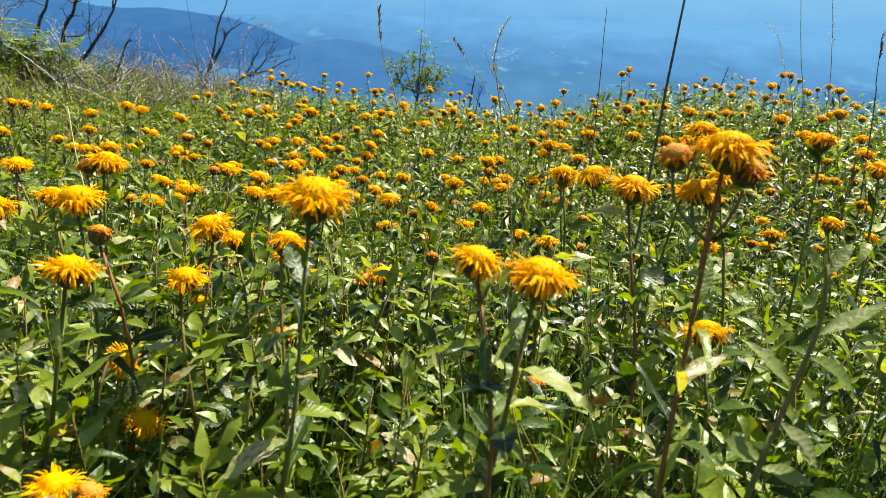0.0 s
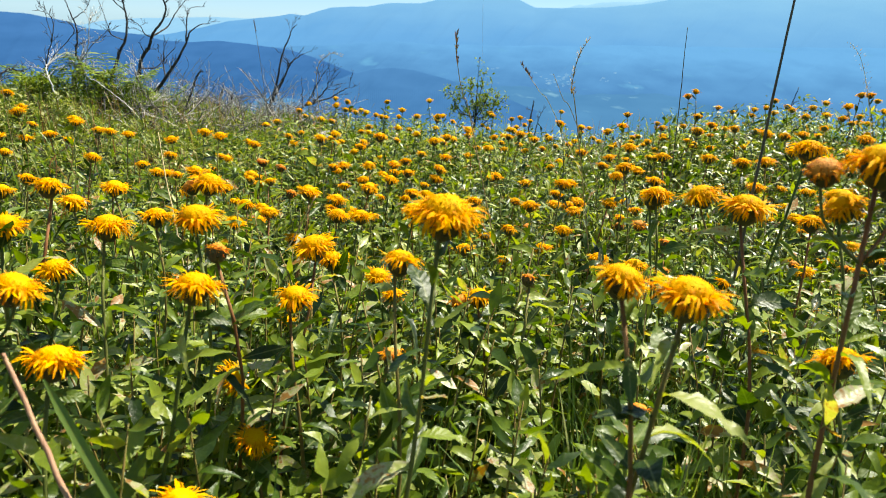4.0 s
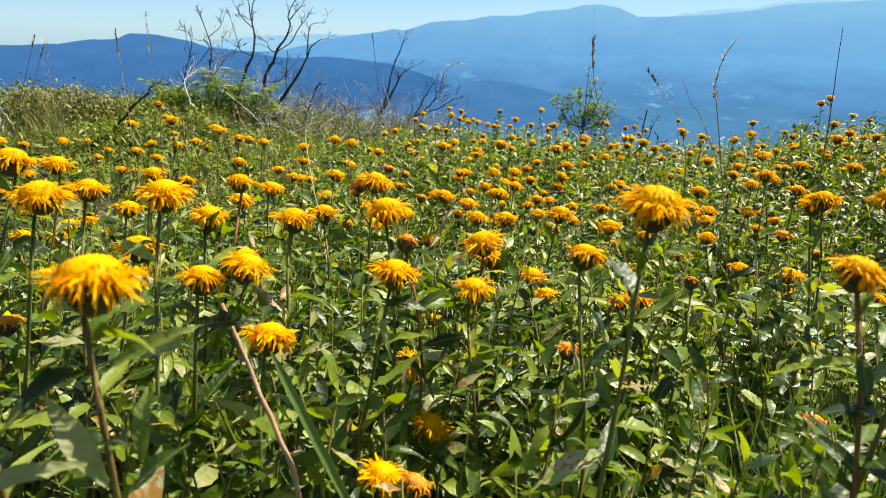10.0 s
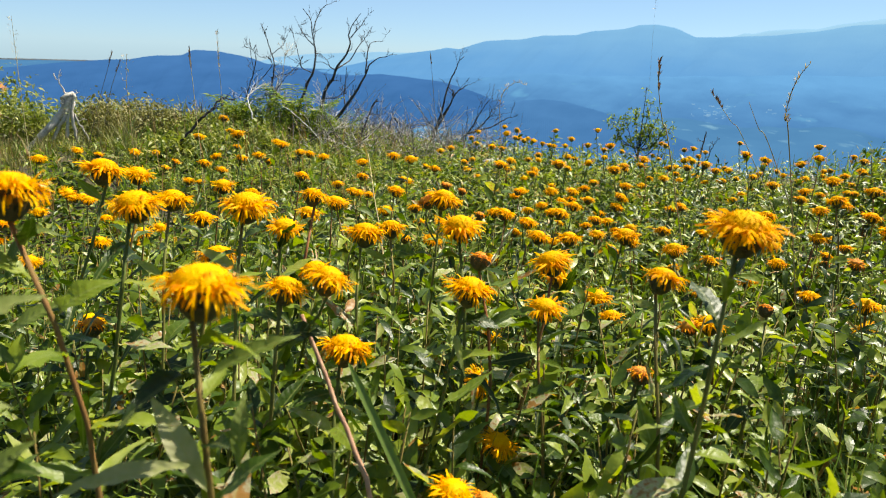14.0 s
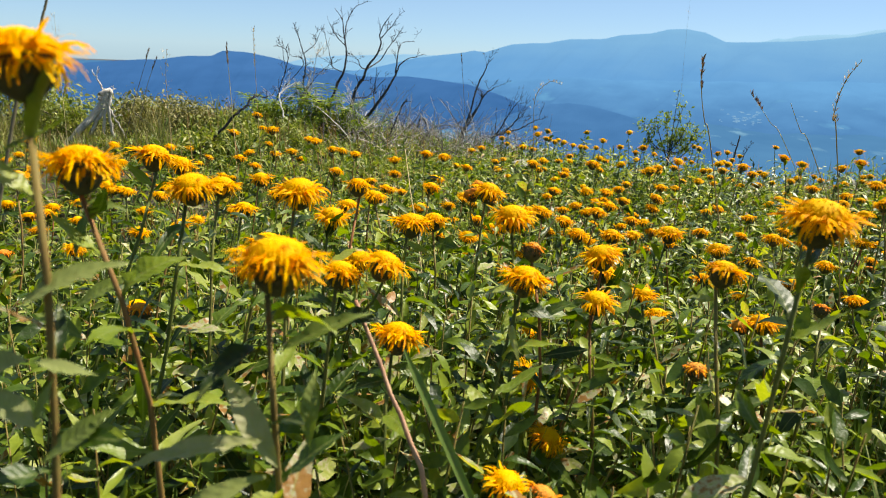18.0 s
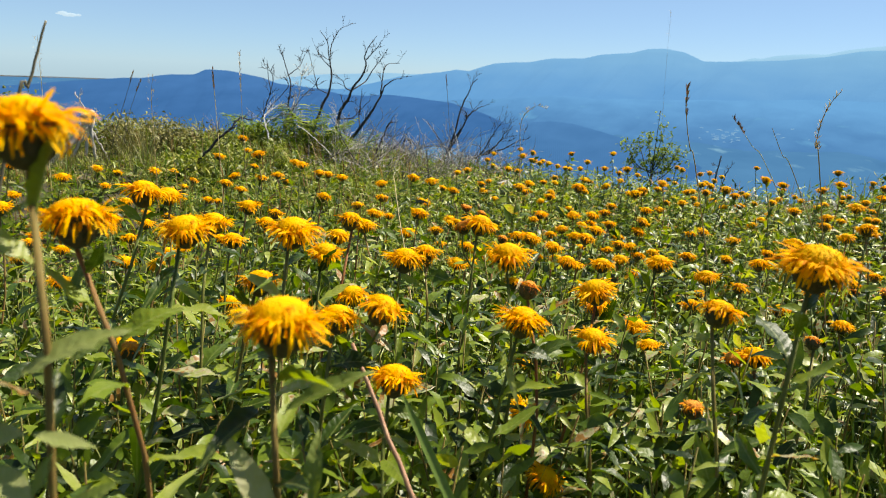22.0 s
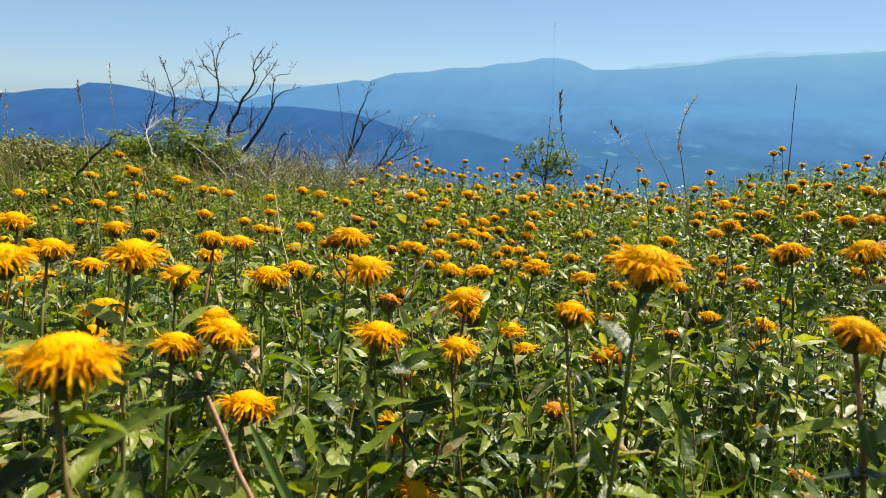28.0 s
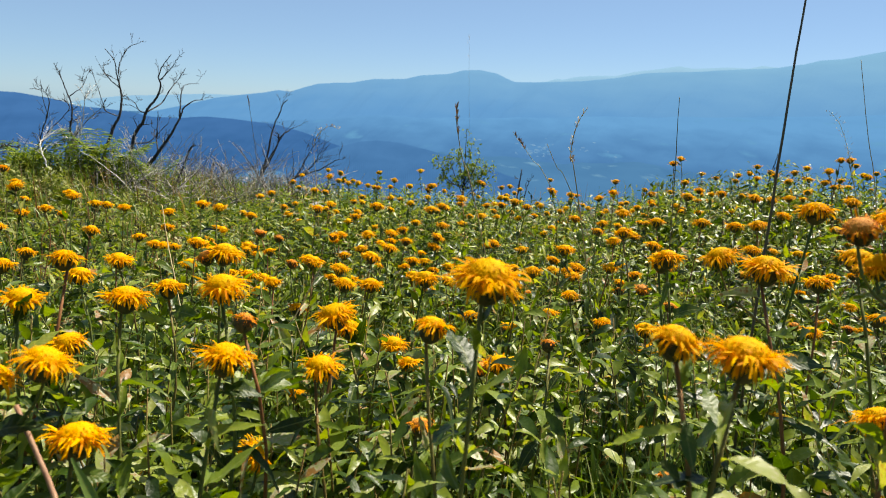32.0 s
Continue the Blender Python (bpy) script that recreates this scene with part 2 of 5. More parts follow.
def glow_backdrop_material(name, foot, crest, z0, z1, spots=None, scale=0.004, patch=0.25):
    """The far backdrop, glowing by emission: bluish air haze painted into its colour, paler towards its crest, with
    faint woods and fields.
    """
    m = bpy.data.materials.new(name)
    m.use_nodes = True
    n, l = m.node_tree.nodes, m.node_tree.links
    n.remove(n["Principled BSDF"])
    geo = n.new("ShaderNodeNewGeometry")
    split = n.new("ShaderNodeSeparateXYZ")
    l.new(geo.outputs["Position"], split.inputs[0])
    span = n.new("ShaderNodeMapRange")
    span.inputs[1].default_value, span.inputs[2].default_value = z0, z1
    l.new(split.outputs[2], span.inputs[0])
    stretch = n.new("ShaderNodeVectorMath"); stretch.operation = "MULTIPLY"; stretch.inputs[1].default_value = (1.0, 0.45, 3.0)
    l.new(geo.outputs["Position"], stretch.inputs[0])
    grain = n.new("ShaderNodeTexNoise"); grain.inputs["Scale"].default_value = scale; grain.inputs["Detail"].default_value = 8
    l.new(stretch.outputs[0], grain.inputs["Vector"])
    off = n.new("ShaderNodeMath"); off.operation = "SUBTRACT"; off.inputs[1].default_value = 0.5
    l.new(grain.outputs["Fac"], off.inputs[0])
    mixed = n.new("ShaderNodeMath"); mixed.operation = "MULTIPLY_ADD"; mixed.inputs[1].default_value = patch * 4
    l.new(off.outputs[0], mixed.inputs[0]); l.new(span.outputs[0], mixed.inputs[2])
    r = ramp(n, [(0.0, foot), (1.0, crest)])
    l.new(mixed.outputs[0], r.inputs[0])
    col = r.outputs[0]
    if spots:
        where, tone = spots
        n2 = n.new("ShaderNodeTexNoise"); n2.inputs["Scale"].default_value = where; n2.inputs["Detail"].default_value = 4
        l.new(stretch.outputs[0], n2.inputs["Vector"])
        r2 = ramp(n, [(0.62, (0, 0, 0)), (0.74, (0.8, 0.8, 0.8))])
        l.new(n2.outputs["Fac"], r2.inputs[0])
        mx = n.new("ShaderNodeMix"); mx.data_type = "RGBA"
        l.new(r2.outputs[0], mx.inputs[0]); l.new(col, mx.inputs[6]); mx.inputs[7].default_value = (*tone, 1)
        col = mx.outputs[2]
    # the backdrop emits its own colour; only a small diffuse share takes sunlight
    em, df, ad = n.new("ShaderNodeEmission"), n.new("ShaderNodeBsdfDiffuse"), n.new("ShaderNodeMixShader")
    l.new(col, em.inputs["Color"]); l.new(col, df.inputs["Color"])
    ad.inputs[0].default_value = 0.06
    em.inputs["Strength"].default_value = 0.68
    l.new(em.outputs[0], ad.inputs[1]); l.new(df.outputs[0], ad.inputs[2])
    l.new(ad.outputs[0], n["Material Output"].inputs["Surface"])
    return m


# foot and crest tones carry the painted haze of each distance
M_far_ridge = glow_backdrop_material("far_ridge_haze_glow", (0.085, 0.24, 0.47), (0.165, 0.35, 0.535), -60, 260, scale=0.004, patch=0.12)
M_far_back = glow_backdrop_material("farthest_ridge_haze_glow", (0.19, 0.37, 0.55), (0.24, 0.43, 0.6), -125, 250, scale=0.003)
M_mid_hill = glow_backdrop_material("middle_hills_haze_glow", (0.05, 0.155, 0.34), (0.095, 0.265, 0.5), -125, -40, spots=(0.011, (0.09, 0.26, 0.45)), scale=0.01)
M_low_hill = glow_backdrop_material("low_hill_haze_glow", (0.036, 0.122, 0.285), (0.055, 0.165, 0.36), -125, -40, scale=0.02, patch=0.3)
M_left_hill = glow_backdrop_material("wooded_hill_haze_glow", (0.025, 0.095, 0.25), (0.042, 0.135, 0.33), -125, -10, scale=0.02, patch=0.3)
M_valley = glow_backdrop_material("valley_floor", (0.042, 0.138, 0.29), (0.066, 0.19, 0.36), -130, -105, spots=(0.02, (0.15, 0.31, 0.44)), scale=0.012)


# ---- mesh helpers ----
def mesh_of(name, verts, faces, material, smooth=True):
    me = bpy.data.meshes.new(name)
    me.from_pydata(verts, [], faces)
    me.materials.append(material)
    if smooth:
        me.polygons.foreach_set("use_smooth", [True] * len(me.polygons))
    me.update()
    return me


class Heap:
    """Gathers many small pieces into one mesh."""
    def __init__(self):
        self.v, self.f, self.n = [], [], 0

    def add(self, verts, faces):
        self.v.append(np.asarray(verts, float))
        if isinstance(faces, np.ndarray):
            self.f.extend((faces + self.n).tolist())
        else:
            self.f.extend([tuple(i + self.n for i in q) for q in faces])
        self.n += len(verts)

    def mesh(self, name, material, smooth=True):
        return mesh_of(name, np.concatenate(self.v).tolist(), self.f, material, smooth)


def part(name, me, parent, m=None, label=""):
    ob = new(name, me)
    ob.parent = parent
    if m is not None:
        ob.matrix_basis = m
    return tagged(ob, label) if label else ob


def tube(points, radii, sides=5):
    """A tapered tube along a line of points."""
    p = np.asarray(points, float)
    d = np.gradient(p, axis=0)
    d /= np.linalg.norm(d, axis=1)[:, None] + 1e-9
    ref = np.array([0.31, 0.17, 0.93]) if abs(d[0][2]) < 0.8 else np.array([1.0, 0.2, 0.1])
    a = np.cross(d, ref); a /= np.linalg.norm(a, axis=1)[:, None] + 1e-9
    b = np.cross(d, a)
    ang = np.arange(sides) * 2 * np.pi / sides
    r = np.asarray(radii, float)
    v = (p[:, None] + r[:, None, None] * (np.cos(ang)[None, :, None] * a[:, None] + np.sin(ang)[None, :, None] * b[:, None])).reshape(-1, 3)
    f = []
    for i in range(len(p) - 1):
        for j in range(sides):
            k = (j + 1) % sides
            f.append((i * sides + j, i * sides + k, (i + 1) * sides + k, (i + 1) * sides + j))
    f.append(tuple(range(sides))[::-1])
    f.append(tuple((len(p) - 1) * sides + j for j in range(sides)))
    return v, f


def bend(points, n, wobble=0.0, rng=None):
    """A smooth line through a few points, with a little waver."""
    p = np.asarray(points, float)
    t = np.linspace(0, len(p) - 1, n)
    i = np.clip(t.astype(int), 0, len(p) - 2)
    u = (t - i)[:, None]
    a, b, c, d = p[np.clip(i - 1, 0, None)], p[i], p[i + 1], p[np.clip(i + 2, None, len(p) - 1)]
    q = 0.5 * (2 * b + (c - a) * u + (2 * a - 5 * b + 4 * c - d) * u ** 2 + (3 * b - a - 3 * c + d) * u ** 3)
    if rng is not None and wobble:
        w = rng.normal(0, wobble, q.shape); w[0] = 0
        q = q + w
    return q


def leaf_shape(length, width, fold, curl, wave, n=6, peak=0.42, seed=0):
    """A lanceolate leaf from the origin along +x: folded on its midrib, arched and with a wavy edge."""
    rng = np.random.default_rng(seed)
    s = np.linspace(0, 1, n + 1)
    w = width * 0.5 * np.clip((s / peak) ** 0.75 * (s < peak) + (s >= peak) * (1 - (np.clip(s - peak, 0, 1) / (1 - peak)) ** 1.7), 0.03, 1)
    bendz = -curl * length * s ** 2
    twist = rng.normal(0, 0.45) * s
    v = []
    for i in range(n + 1):
        cx, cz = length * s[i] * (1 - 0.25 * abs(curl) * s[i]), bendz[i]
        for side in (-1, 0, 1):
            up = (abs(side) * fold * w[i]) + side * math.sin(twist[i]) * w[i] + abs(side) * wave * width * rng.normal()
            v.append((cx, side * w[i], cz + up))
    f = []
    for i in range(n):
        for c in (0, 1):
            a = i * 3 + c
            f.append((a, a + 1, a + 4, a + 3))
    return np.array(v), f


def rot(rx, ry, rz):
    return np.array(Euler((rx, ry, rz)).to_matrix())


LEAF_POOL = {}


def any_leaf(length, segments, rng, broad=(0.22, 0.38)):
    """One of forty leaf shapes, at a length."""
    key = (segments, broad)
    if key not in LEAF_POOL:
        r = np.random.default_rng(segments)
        LEAF_POOL[key] = [(v, np.array(f)) for v, f in
                          [leaf_shape(1.0, r.uniform(*broad), r.uniform(0.15, 0.5), r.normal(0.4, 0.5), 0.1, segments, 0.42, 900 + k) for k in range(40)]]
    v, f = LEAF_POOL[key][int(rng.integers(40))]
    return v * length, f


# ---- ground ----
def step(a, b, t):
    u = np.clip((np.asarray(t, float) - a) / (b - a), 0, 1)
    return u * u * (3 - 2 * u)


def ground_z(x, y):
    """The meadow: a gentle fall ahead, a rise to either side, then the brow and the long slope into the valley."""
    x, y = np.asarray(x, float), np.asarray(y, float)
    d = np.hypot(x, y)
    z = np.interp(d, [0, 0.4, 0.7, 1.0, 1.5, 2.0, 3.0, 4.4, 5.2, 6.5, 9, 15, 40, 120, 300, 700, 5000],
                  [0.09, 0.06, 0.02, -0.05, -0.12, -0.12, -0.1, -0.11, -0.32, -1.0, -2.6, -6.5, -22, -55, -100, -125, -125])
    near = step(7, 4, d)
    z = z + near * 0.24 * step(-0.6, -2.6, x) * step(1.0, 2.4, d)
    z = z + near * 0.2 * step(0.2, 1.3, x) * step(1.3, 2.5, d)
    back = step(0.3, -6, y)
    z = z * (1 - back) + back * (0.1 + 0.25 * np.clip(-y, 0, 8))
    z = z + 0.02 * np.sin(3.1 * x + 1.3) * np.cos(2.7 * y + 0.4) * near
    return z


def ground_sheet():
    r = np.concatenate([np.linspace(0.02, 6, 90), np.geomspace(6.3, 4800, 50)])
    a = np.linspace(0, 2 * np.pi, 181)[:-1]
    R, A = np.meshgrid(r, a, indexing="ij")
    X, Y = R * np.sin(A), R * np.cos(A)
    Z = ground_z(X, Y)
    rng = np.random.default_rng(5)
    Z = Z + rng.normal(0, 1, Z.shape) * np.minimum(0.006, R * 0.004)
    v = np.stack([X, Y, Z], -1).reshape(-1, 3)
    n = len(a)
    f = [(i * n + j, i * n + (j + 1) % n, (i + 1) * n + (j + 1) % n, (i + 1) * n + j) for i in range(len(r) - 1) for j in range(n)]
    f.append(tuple(range(n))[::-1])
    ob = new("ground", mesh_of("ground", v.tolist(), f, M_soil))
    return tagged(ob, "dark soil and plant litter of a sloping mountain meadow", "ground", kind="structure")


ground_sheet()


# ---- far land ----
def fractal(x, seed, octaves=5):
    rng = np.random.default_rng(seed)
    out = np.zeros_like(x)
    for o in range(octaves):
        k = 2.0 ** o
        out += np.sin(x * k + rng.uniform(0, 6.3)) / k ** 1.05 + 0.5 * np.sin(x * k * 1.37 + rng.uniform(0, 6.3)) / k ** 1.05
    return out / 2.2


def ridge(name, label, dist, az, el, depth, material, seed, rough=0.12, foot=-125.0):
    """A hill range at a distance: its crest runs through the heights given in degrees, its flank falls towards the viewer in spurs."""
    a = np.radians(np.concatenate([np.linspace(az[0], -62, 60)[:-1], np.linspace(-62, 42, 1500), np.linspace(42, az[-1], 60)[1:]]) if az[0] < -62 else np.linspace(az[0], az[-1], 700))
    crest = np.interp(np.degrees(a), az, el)
    kernel = np.hanning(9); kernel /= kernel.sum()
    crest = np.convolve(np.pad(crest, 4, mode="edge"), kernel, "valid") + rough * fractal(a * 55, seed, 7)
    rows = 26
    u = np.linspace(0, 1, rows)
    v = []
    for i in range(rows):
        spur = 0.16 * fractal(a * 26 + 2 * u[i], seed + 1) * math.sin(math.pi * u[i])
        fall = np.clip(u[i] + spur, 0, 1) ** 0.8
        r = dist - depth * u[i]
        top = 0.6 + dist * np.tan(np.radians(crest))
        z = top * (1 - fall) + foot * fall + 4.0 * fractal(a * 130 + u[i] * 9, seed + 2) * math.sin(math.pi * u[i])
        v.append(np.stack([r * np.sin(a), r * np.cos(a), z], -1))
    v.append(np.stack([(dist + depth * 0.5) * np.sin(a), (dist + depth * 0.5) * np.cos(a), np.full_like(a, foot)], -1))
    order = [rows] + list(range(rows))
    V = np.concatenate([v[i] for i in order])
    n = len(a)
    f = [(i * n + j, i * n + j + 1, (i + 1) * n + j + 1, (i + 1) * n + j) for i in range(rows) for j in range(n - 1)]
    ob = new(name, mesh_of(name, V.tolist(), f, material))
    return tagged(ob, label, "backdrop", kind="structure")


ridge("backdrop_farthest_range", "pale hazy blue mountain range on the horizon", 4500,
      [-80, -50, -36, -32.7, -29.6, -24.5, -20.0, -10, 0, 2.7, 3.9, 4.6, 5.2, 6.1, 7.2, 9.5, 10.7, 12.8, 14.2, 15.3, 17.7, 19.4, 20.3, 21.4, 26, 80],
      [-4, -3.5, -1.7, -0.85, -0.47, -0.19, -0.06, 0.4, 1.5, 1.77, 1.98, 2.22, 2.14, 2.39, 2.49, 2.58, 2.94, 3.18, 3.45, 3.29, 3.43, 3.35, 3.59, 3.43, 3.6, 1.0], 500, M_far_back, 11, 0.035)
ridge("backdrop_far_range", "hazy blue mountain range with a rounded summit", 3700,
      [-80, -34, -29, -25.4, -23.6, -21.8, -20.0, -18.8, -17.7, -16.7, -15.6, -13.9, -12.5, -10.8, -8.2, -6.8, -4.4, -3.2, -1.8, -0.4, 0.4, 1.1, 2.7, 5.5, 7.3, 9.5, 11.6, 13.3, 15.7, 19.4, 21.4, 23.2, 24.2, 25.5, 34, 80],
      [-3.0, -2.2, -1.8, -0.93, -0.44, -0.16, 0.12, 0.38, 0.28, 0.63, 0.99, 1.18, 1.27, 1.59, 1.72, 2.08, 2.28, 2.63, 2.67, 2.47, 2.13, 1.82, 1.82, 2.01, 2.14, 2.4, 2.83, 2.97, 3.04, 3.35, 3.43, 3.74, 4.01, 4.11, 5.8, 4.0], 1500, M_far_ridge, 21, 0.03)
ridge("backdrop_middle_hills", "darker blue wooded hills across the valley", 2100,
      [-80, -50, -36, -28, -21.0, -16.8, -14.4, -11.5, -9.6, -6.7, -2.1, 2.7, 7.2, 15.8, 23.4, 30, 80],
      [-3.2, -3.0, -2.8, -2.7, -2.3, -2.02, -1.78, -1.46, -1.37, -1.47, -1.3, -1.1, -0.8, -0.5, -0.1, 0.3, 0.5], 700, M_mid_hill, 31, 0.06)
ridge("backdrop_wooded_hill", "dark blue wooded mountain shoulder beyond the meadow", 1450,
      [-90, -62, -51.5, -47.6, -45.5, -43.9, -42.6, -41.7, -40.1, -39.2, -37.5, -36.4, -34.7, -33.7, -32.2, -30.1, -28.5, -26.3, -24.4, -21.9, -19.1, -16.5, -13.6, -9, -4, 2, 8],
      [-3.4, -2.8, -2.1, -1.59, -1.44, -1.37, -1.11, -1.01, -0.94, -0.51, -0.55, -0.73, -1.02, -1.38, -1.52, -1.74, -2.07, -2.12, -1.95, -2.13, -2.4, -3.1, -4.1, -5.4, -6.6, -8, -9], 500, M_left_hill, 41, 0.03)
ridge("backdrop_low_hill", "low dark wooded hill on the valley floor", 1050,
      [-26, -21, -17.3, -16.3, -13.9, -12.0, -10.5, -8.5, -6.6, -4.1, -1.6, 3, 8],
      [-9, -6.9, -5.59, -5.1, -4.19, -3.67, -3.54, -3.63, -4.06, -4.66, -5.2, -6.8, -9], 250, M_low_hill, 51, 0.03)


def valley_floor():
    r = np.geomspace(330, 4300, 60)
    a = np.radians(np.linspace(-100, 100, 260))
    R, A = np.meshgrid(r, a, indexing="ij")
    Z = -118 + 9 * fractal(A * 30 + 3, 61) * fractal(np.log(R) * 7, 62)
    v = np.stack([R * np.sin(A), R * np.cos(A), Z], -1).reshape(-1, 3)
    n = len(a)
    f = [(i * n + j, i * n + j + 1, (i + 1) * n + j + 1, (i + 1) * n + j) for i in range(len(r) - 1) for j in range(n - 1)]
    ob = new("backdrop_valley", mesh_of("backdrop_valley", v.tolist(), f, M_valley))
    return tagged(ob, "hazy blue valley floor with fields and pale villages", "backdrop", kind="structure")


valley_floor()


def village():
    """Pale houses far down in the valley; the veil of air is painted into their glowing colour."""
    rng = np.random.default_rng(63)
    heap = Heap()
    for k in range(60):
        a, r = math.radians(rng.normal(3.4, 0.8) if k < 42 else rng.uniform(-2, 11)), rng.uniform(1440, 1600)
        w, h = rng.uniform(1.0, 4.5), rng.uniform(0.2, 0.7)
        c = np.array([r * math.sin(a), r * math.cos(a), -r * math.tan(math.radians(rng.normal(3.8, 0.35)))])
        box = np.array([(x, y, z) for z in (-1.2, h) for x, y in ((-w, -w), (w, -w), (w, w), (-w, w))]) * np.array([1, 1, 0.5]) + c
        top = np.array([(0, -w, h * 1.1), (0, w, h * 1.1)]) * np.array([1, 1, 0.8]) + c
        heap.add(np.concatenate([box, top]), [(0, 1, 5, 4), (1, 2, 6, 5), (2, 3, 7, 6), (3, 0, 4, 7), (4, 5, 8), (6, 7, 9), (5, 6, 9, 8), (7, 4, 8, 9)])
    m = glow_backdrop_material("village_haze_glow", (0.12, 0.26, 0.43), (0.2, 0.35, 0.5), -125, -60, scale=0.05, patch=0.4)
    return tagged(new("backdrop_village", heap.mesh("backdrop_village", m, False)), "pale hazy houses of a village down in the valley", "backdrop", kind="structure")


village()


def cloud(az, el, width, seed):
    """A small fair-weather cloud low over the far range."""
    rng = np.random.default_rng(seed)
    bm = bmesh.new()
    d = 4700.0
    c = Vector((d * math.sin(radians(az)), d * math.cos(radians(az)), d * math.tan(radians(el))))
    side = Vector((math.cos(radians(az)), -math.sin(radians(az)), 0))
    for k in range(14):
        u = rng.normal(0, 0.2)
        r = width * rng.uniform(0.07, 0.16) * (1 - abs(u))
        m = Matrix.Translation(c + side * width * u + Vector((0, 0, width * rng.uniform(-0.015, 0.05)))) @ Matrix.Diagonal((r * 1.5, r * 1.5, r * 0.5, 1))
        bmesh.ops.create_icosphere(bm, subdivisions=2, radius=1.0, matrix=m)
    me = bpy.data.meshes.new("backdrop_cloud")
    bm.to_mesh(me); bm.free()
    me.materials.append(M_cloud)
    return tagged(new("backdrop_cloud", me), "small white fair-weather cloud in the blue sky", "cloud", kind="structure")


# the cloud's brightness is emitted from its colour, hardly lit by the sun
M_cloud = glow_backdrop_material("cloud_white_glow", (0.4, 0.55, 0.68), (0.46, 0.6, 0.71), 0, 600, scale=0.01, patch=0.2)
cloud(-48.5, 2.95, 150, 5)


# ---- flowering plants ----
def flower_head(kind, seed, fine=1.0):
    """The meshes of one flower head 46 mm wide: the cup, the cushion of disc florets and the drooping rays."""
    rng = np.random.default_rng(seed)
    R = 0.023
    cup, disc, rays = Heap(), Heap(), Heap()
    # rounded cup, clad in rows of overlapping pointed bracts
    prof = [(-0.0175, 0.0024), (-0.0155, 0.0062), (-0.0115, 0.0098), (-0.006, 0.0118), (0.0, 0.0122)]
    cup.add([(r * math.cos(k * math.pi / 6), r * math.sin(k * math.pi / 6), z) for z, r in prof for k in range(12)],
            [(i * 12 + k, i * 12 + (k + 1) % 12, (i + 1) * 12 + (k + 1) % 12, (i + 1) * 12 + k) for i in range(4) for k in range(12)])
    for k in range(54):
        a, z = k * 2.39996 + rng.normal(0, 0.12), -0.0168 + 0.0125 * (k / 54) + rng.normal(0, 0.0005)
        r = float(np.interp(z, [q[0] for q in prof], [q[1] for q in prof]))
        v, f = leaf_shape(rng.uniform(0.006, 0.0095), rng.uniform(0.0022, 0.0034), 0.15, 0.25 + rng.normal(0, 0.2), 0.0, 3, 0.4, k)
        cup.add(v @ rot(0, -rng.normal(0.95, 0.2), a).T + np.array([r * math.cos(a), r * math.sin(a), z]), f)
    # disc cushion
    rd, hd = {"full": (0.0148, 0.0112), "shaggy": (0.0138, 0.0098), "old": (0.0128, 0.0085), "bud": (0.0095, 0.0078)}[kind]
    v = []
    for i in range(6):
        t = i / 5
        r, z = rd * math.sin(t * math.pi / 2), hd * math.cos(t * math.pi / 2)
        v += [(r * math.cos(k * math.pi / 8), r * math.sin(k * math.pi / 8), z) for k in range(16)]
    disc.add(v, [(i * 16 + k, i * 16 + (k + 1) % 16, (i + 1) * 16 + (k + 1) % 16, (i + 1) * 16 + k) for i in range(5) for k in range(16)])
    for k in range(int(560 * fine)):
        t = math.sqrt(rng.uniform(0, 1)); a = rng.uniform(0, 6.28)
        nx, nz = math.sin(t * 1.5), math.cos(t * 1.5)
        base = np.array([rd * nx * math.cos(a), rd * nx * math.sin(a), hd * nz - 0.0002])
        out = np.array([nx * math.cos(a), nx * math.sin(a), nz * 1.3 + 0.1]) + rng.normal(0, 0.35, 3)
        out /= np.linalg.norm(out)
        side = np.cross(out, [0.3, 0.5, 0.8]); side /= np.linalg.norm(side)
        oth = np.cross(out, side)
        h, w = rng.uniform(0.0004, 0.0013), rng.uniform(0.0003, 0.0006) / math.sqrt(fine)
        disc.add([base + side * w, base - 0.5 * side * w + 0.87 * oth * w, base - 0.5 * side * w - 0.87 * oth * w, base + out * h], [(0, 1, 3), (1, 2, 3), (2, 0, 3)])
    for k in range(int((170 if kind in ("full", "shaggy") else 40) * fine)):
        t, a = math.sqrt(rng.uniform(0.15, 1)), rng.uniform(0, 6.28)
        nx, nz = math.sin(t * 1.45), math.cos(t * 1.45)
        L, w, lean = rng.uniform(0.0025, 0.0065), rng.uniform(0.0003, 0.0007), rng.uniform(0.0, 0.9) * (1.1 - t * 0.7)
        v = np.array([(rd * nx + L * s * math.cos(lean - 1.2 * s), side * w * (1 - 0.6 * s), hd * nz + L * s * math.sin(lean - 1.2 * s)) for s in (0, 0.5, 1) for side in (-1, 1)])
        rays.add(v @ rot(0, 0, a).T, [(0, 1, 3, 2), (2, 3, 5, 4)])
    # rays: three loose rows, the lower ones hanging
    count = {"full": 150, "shaggy": 104, "old": 56, "bud": 52}[kind]
    count = int(count * (0.4 + 0.6 * fine))
    for k in range(count):
        a = k * 2.39996 + rng.normal(0, 0.1)
        if kind == "shaggy" and math.cos(a - 1.0) > 0.7 and rng.random() < 0.55:
            continue
        row = k % 3
        length = 0.0132 * rng.uniform(0.6, 1.25) * {"old": 0.75, "bud": 0.62}.get(kind, 1.0)
        droop = rng.normal((0.38, 0.45, 0.42)[row], 0.26) * (1.6 if kind == "old" else 1.0)
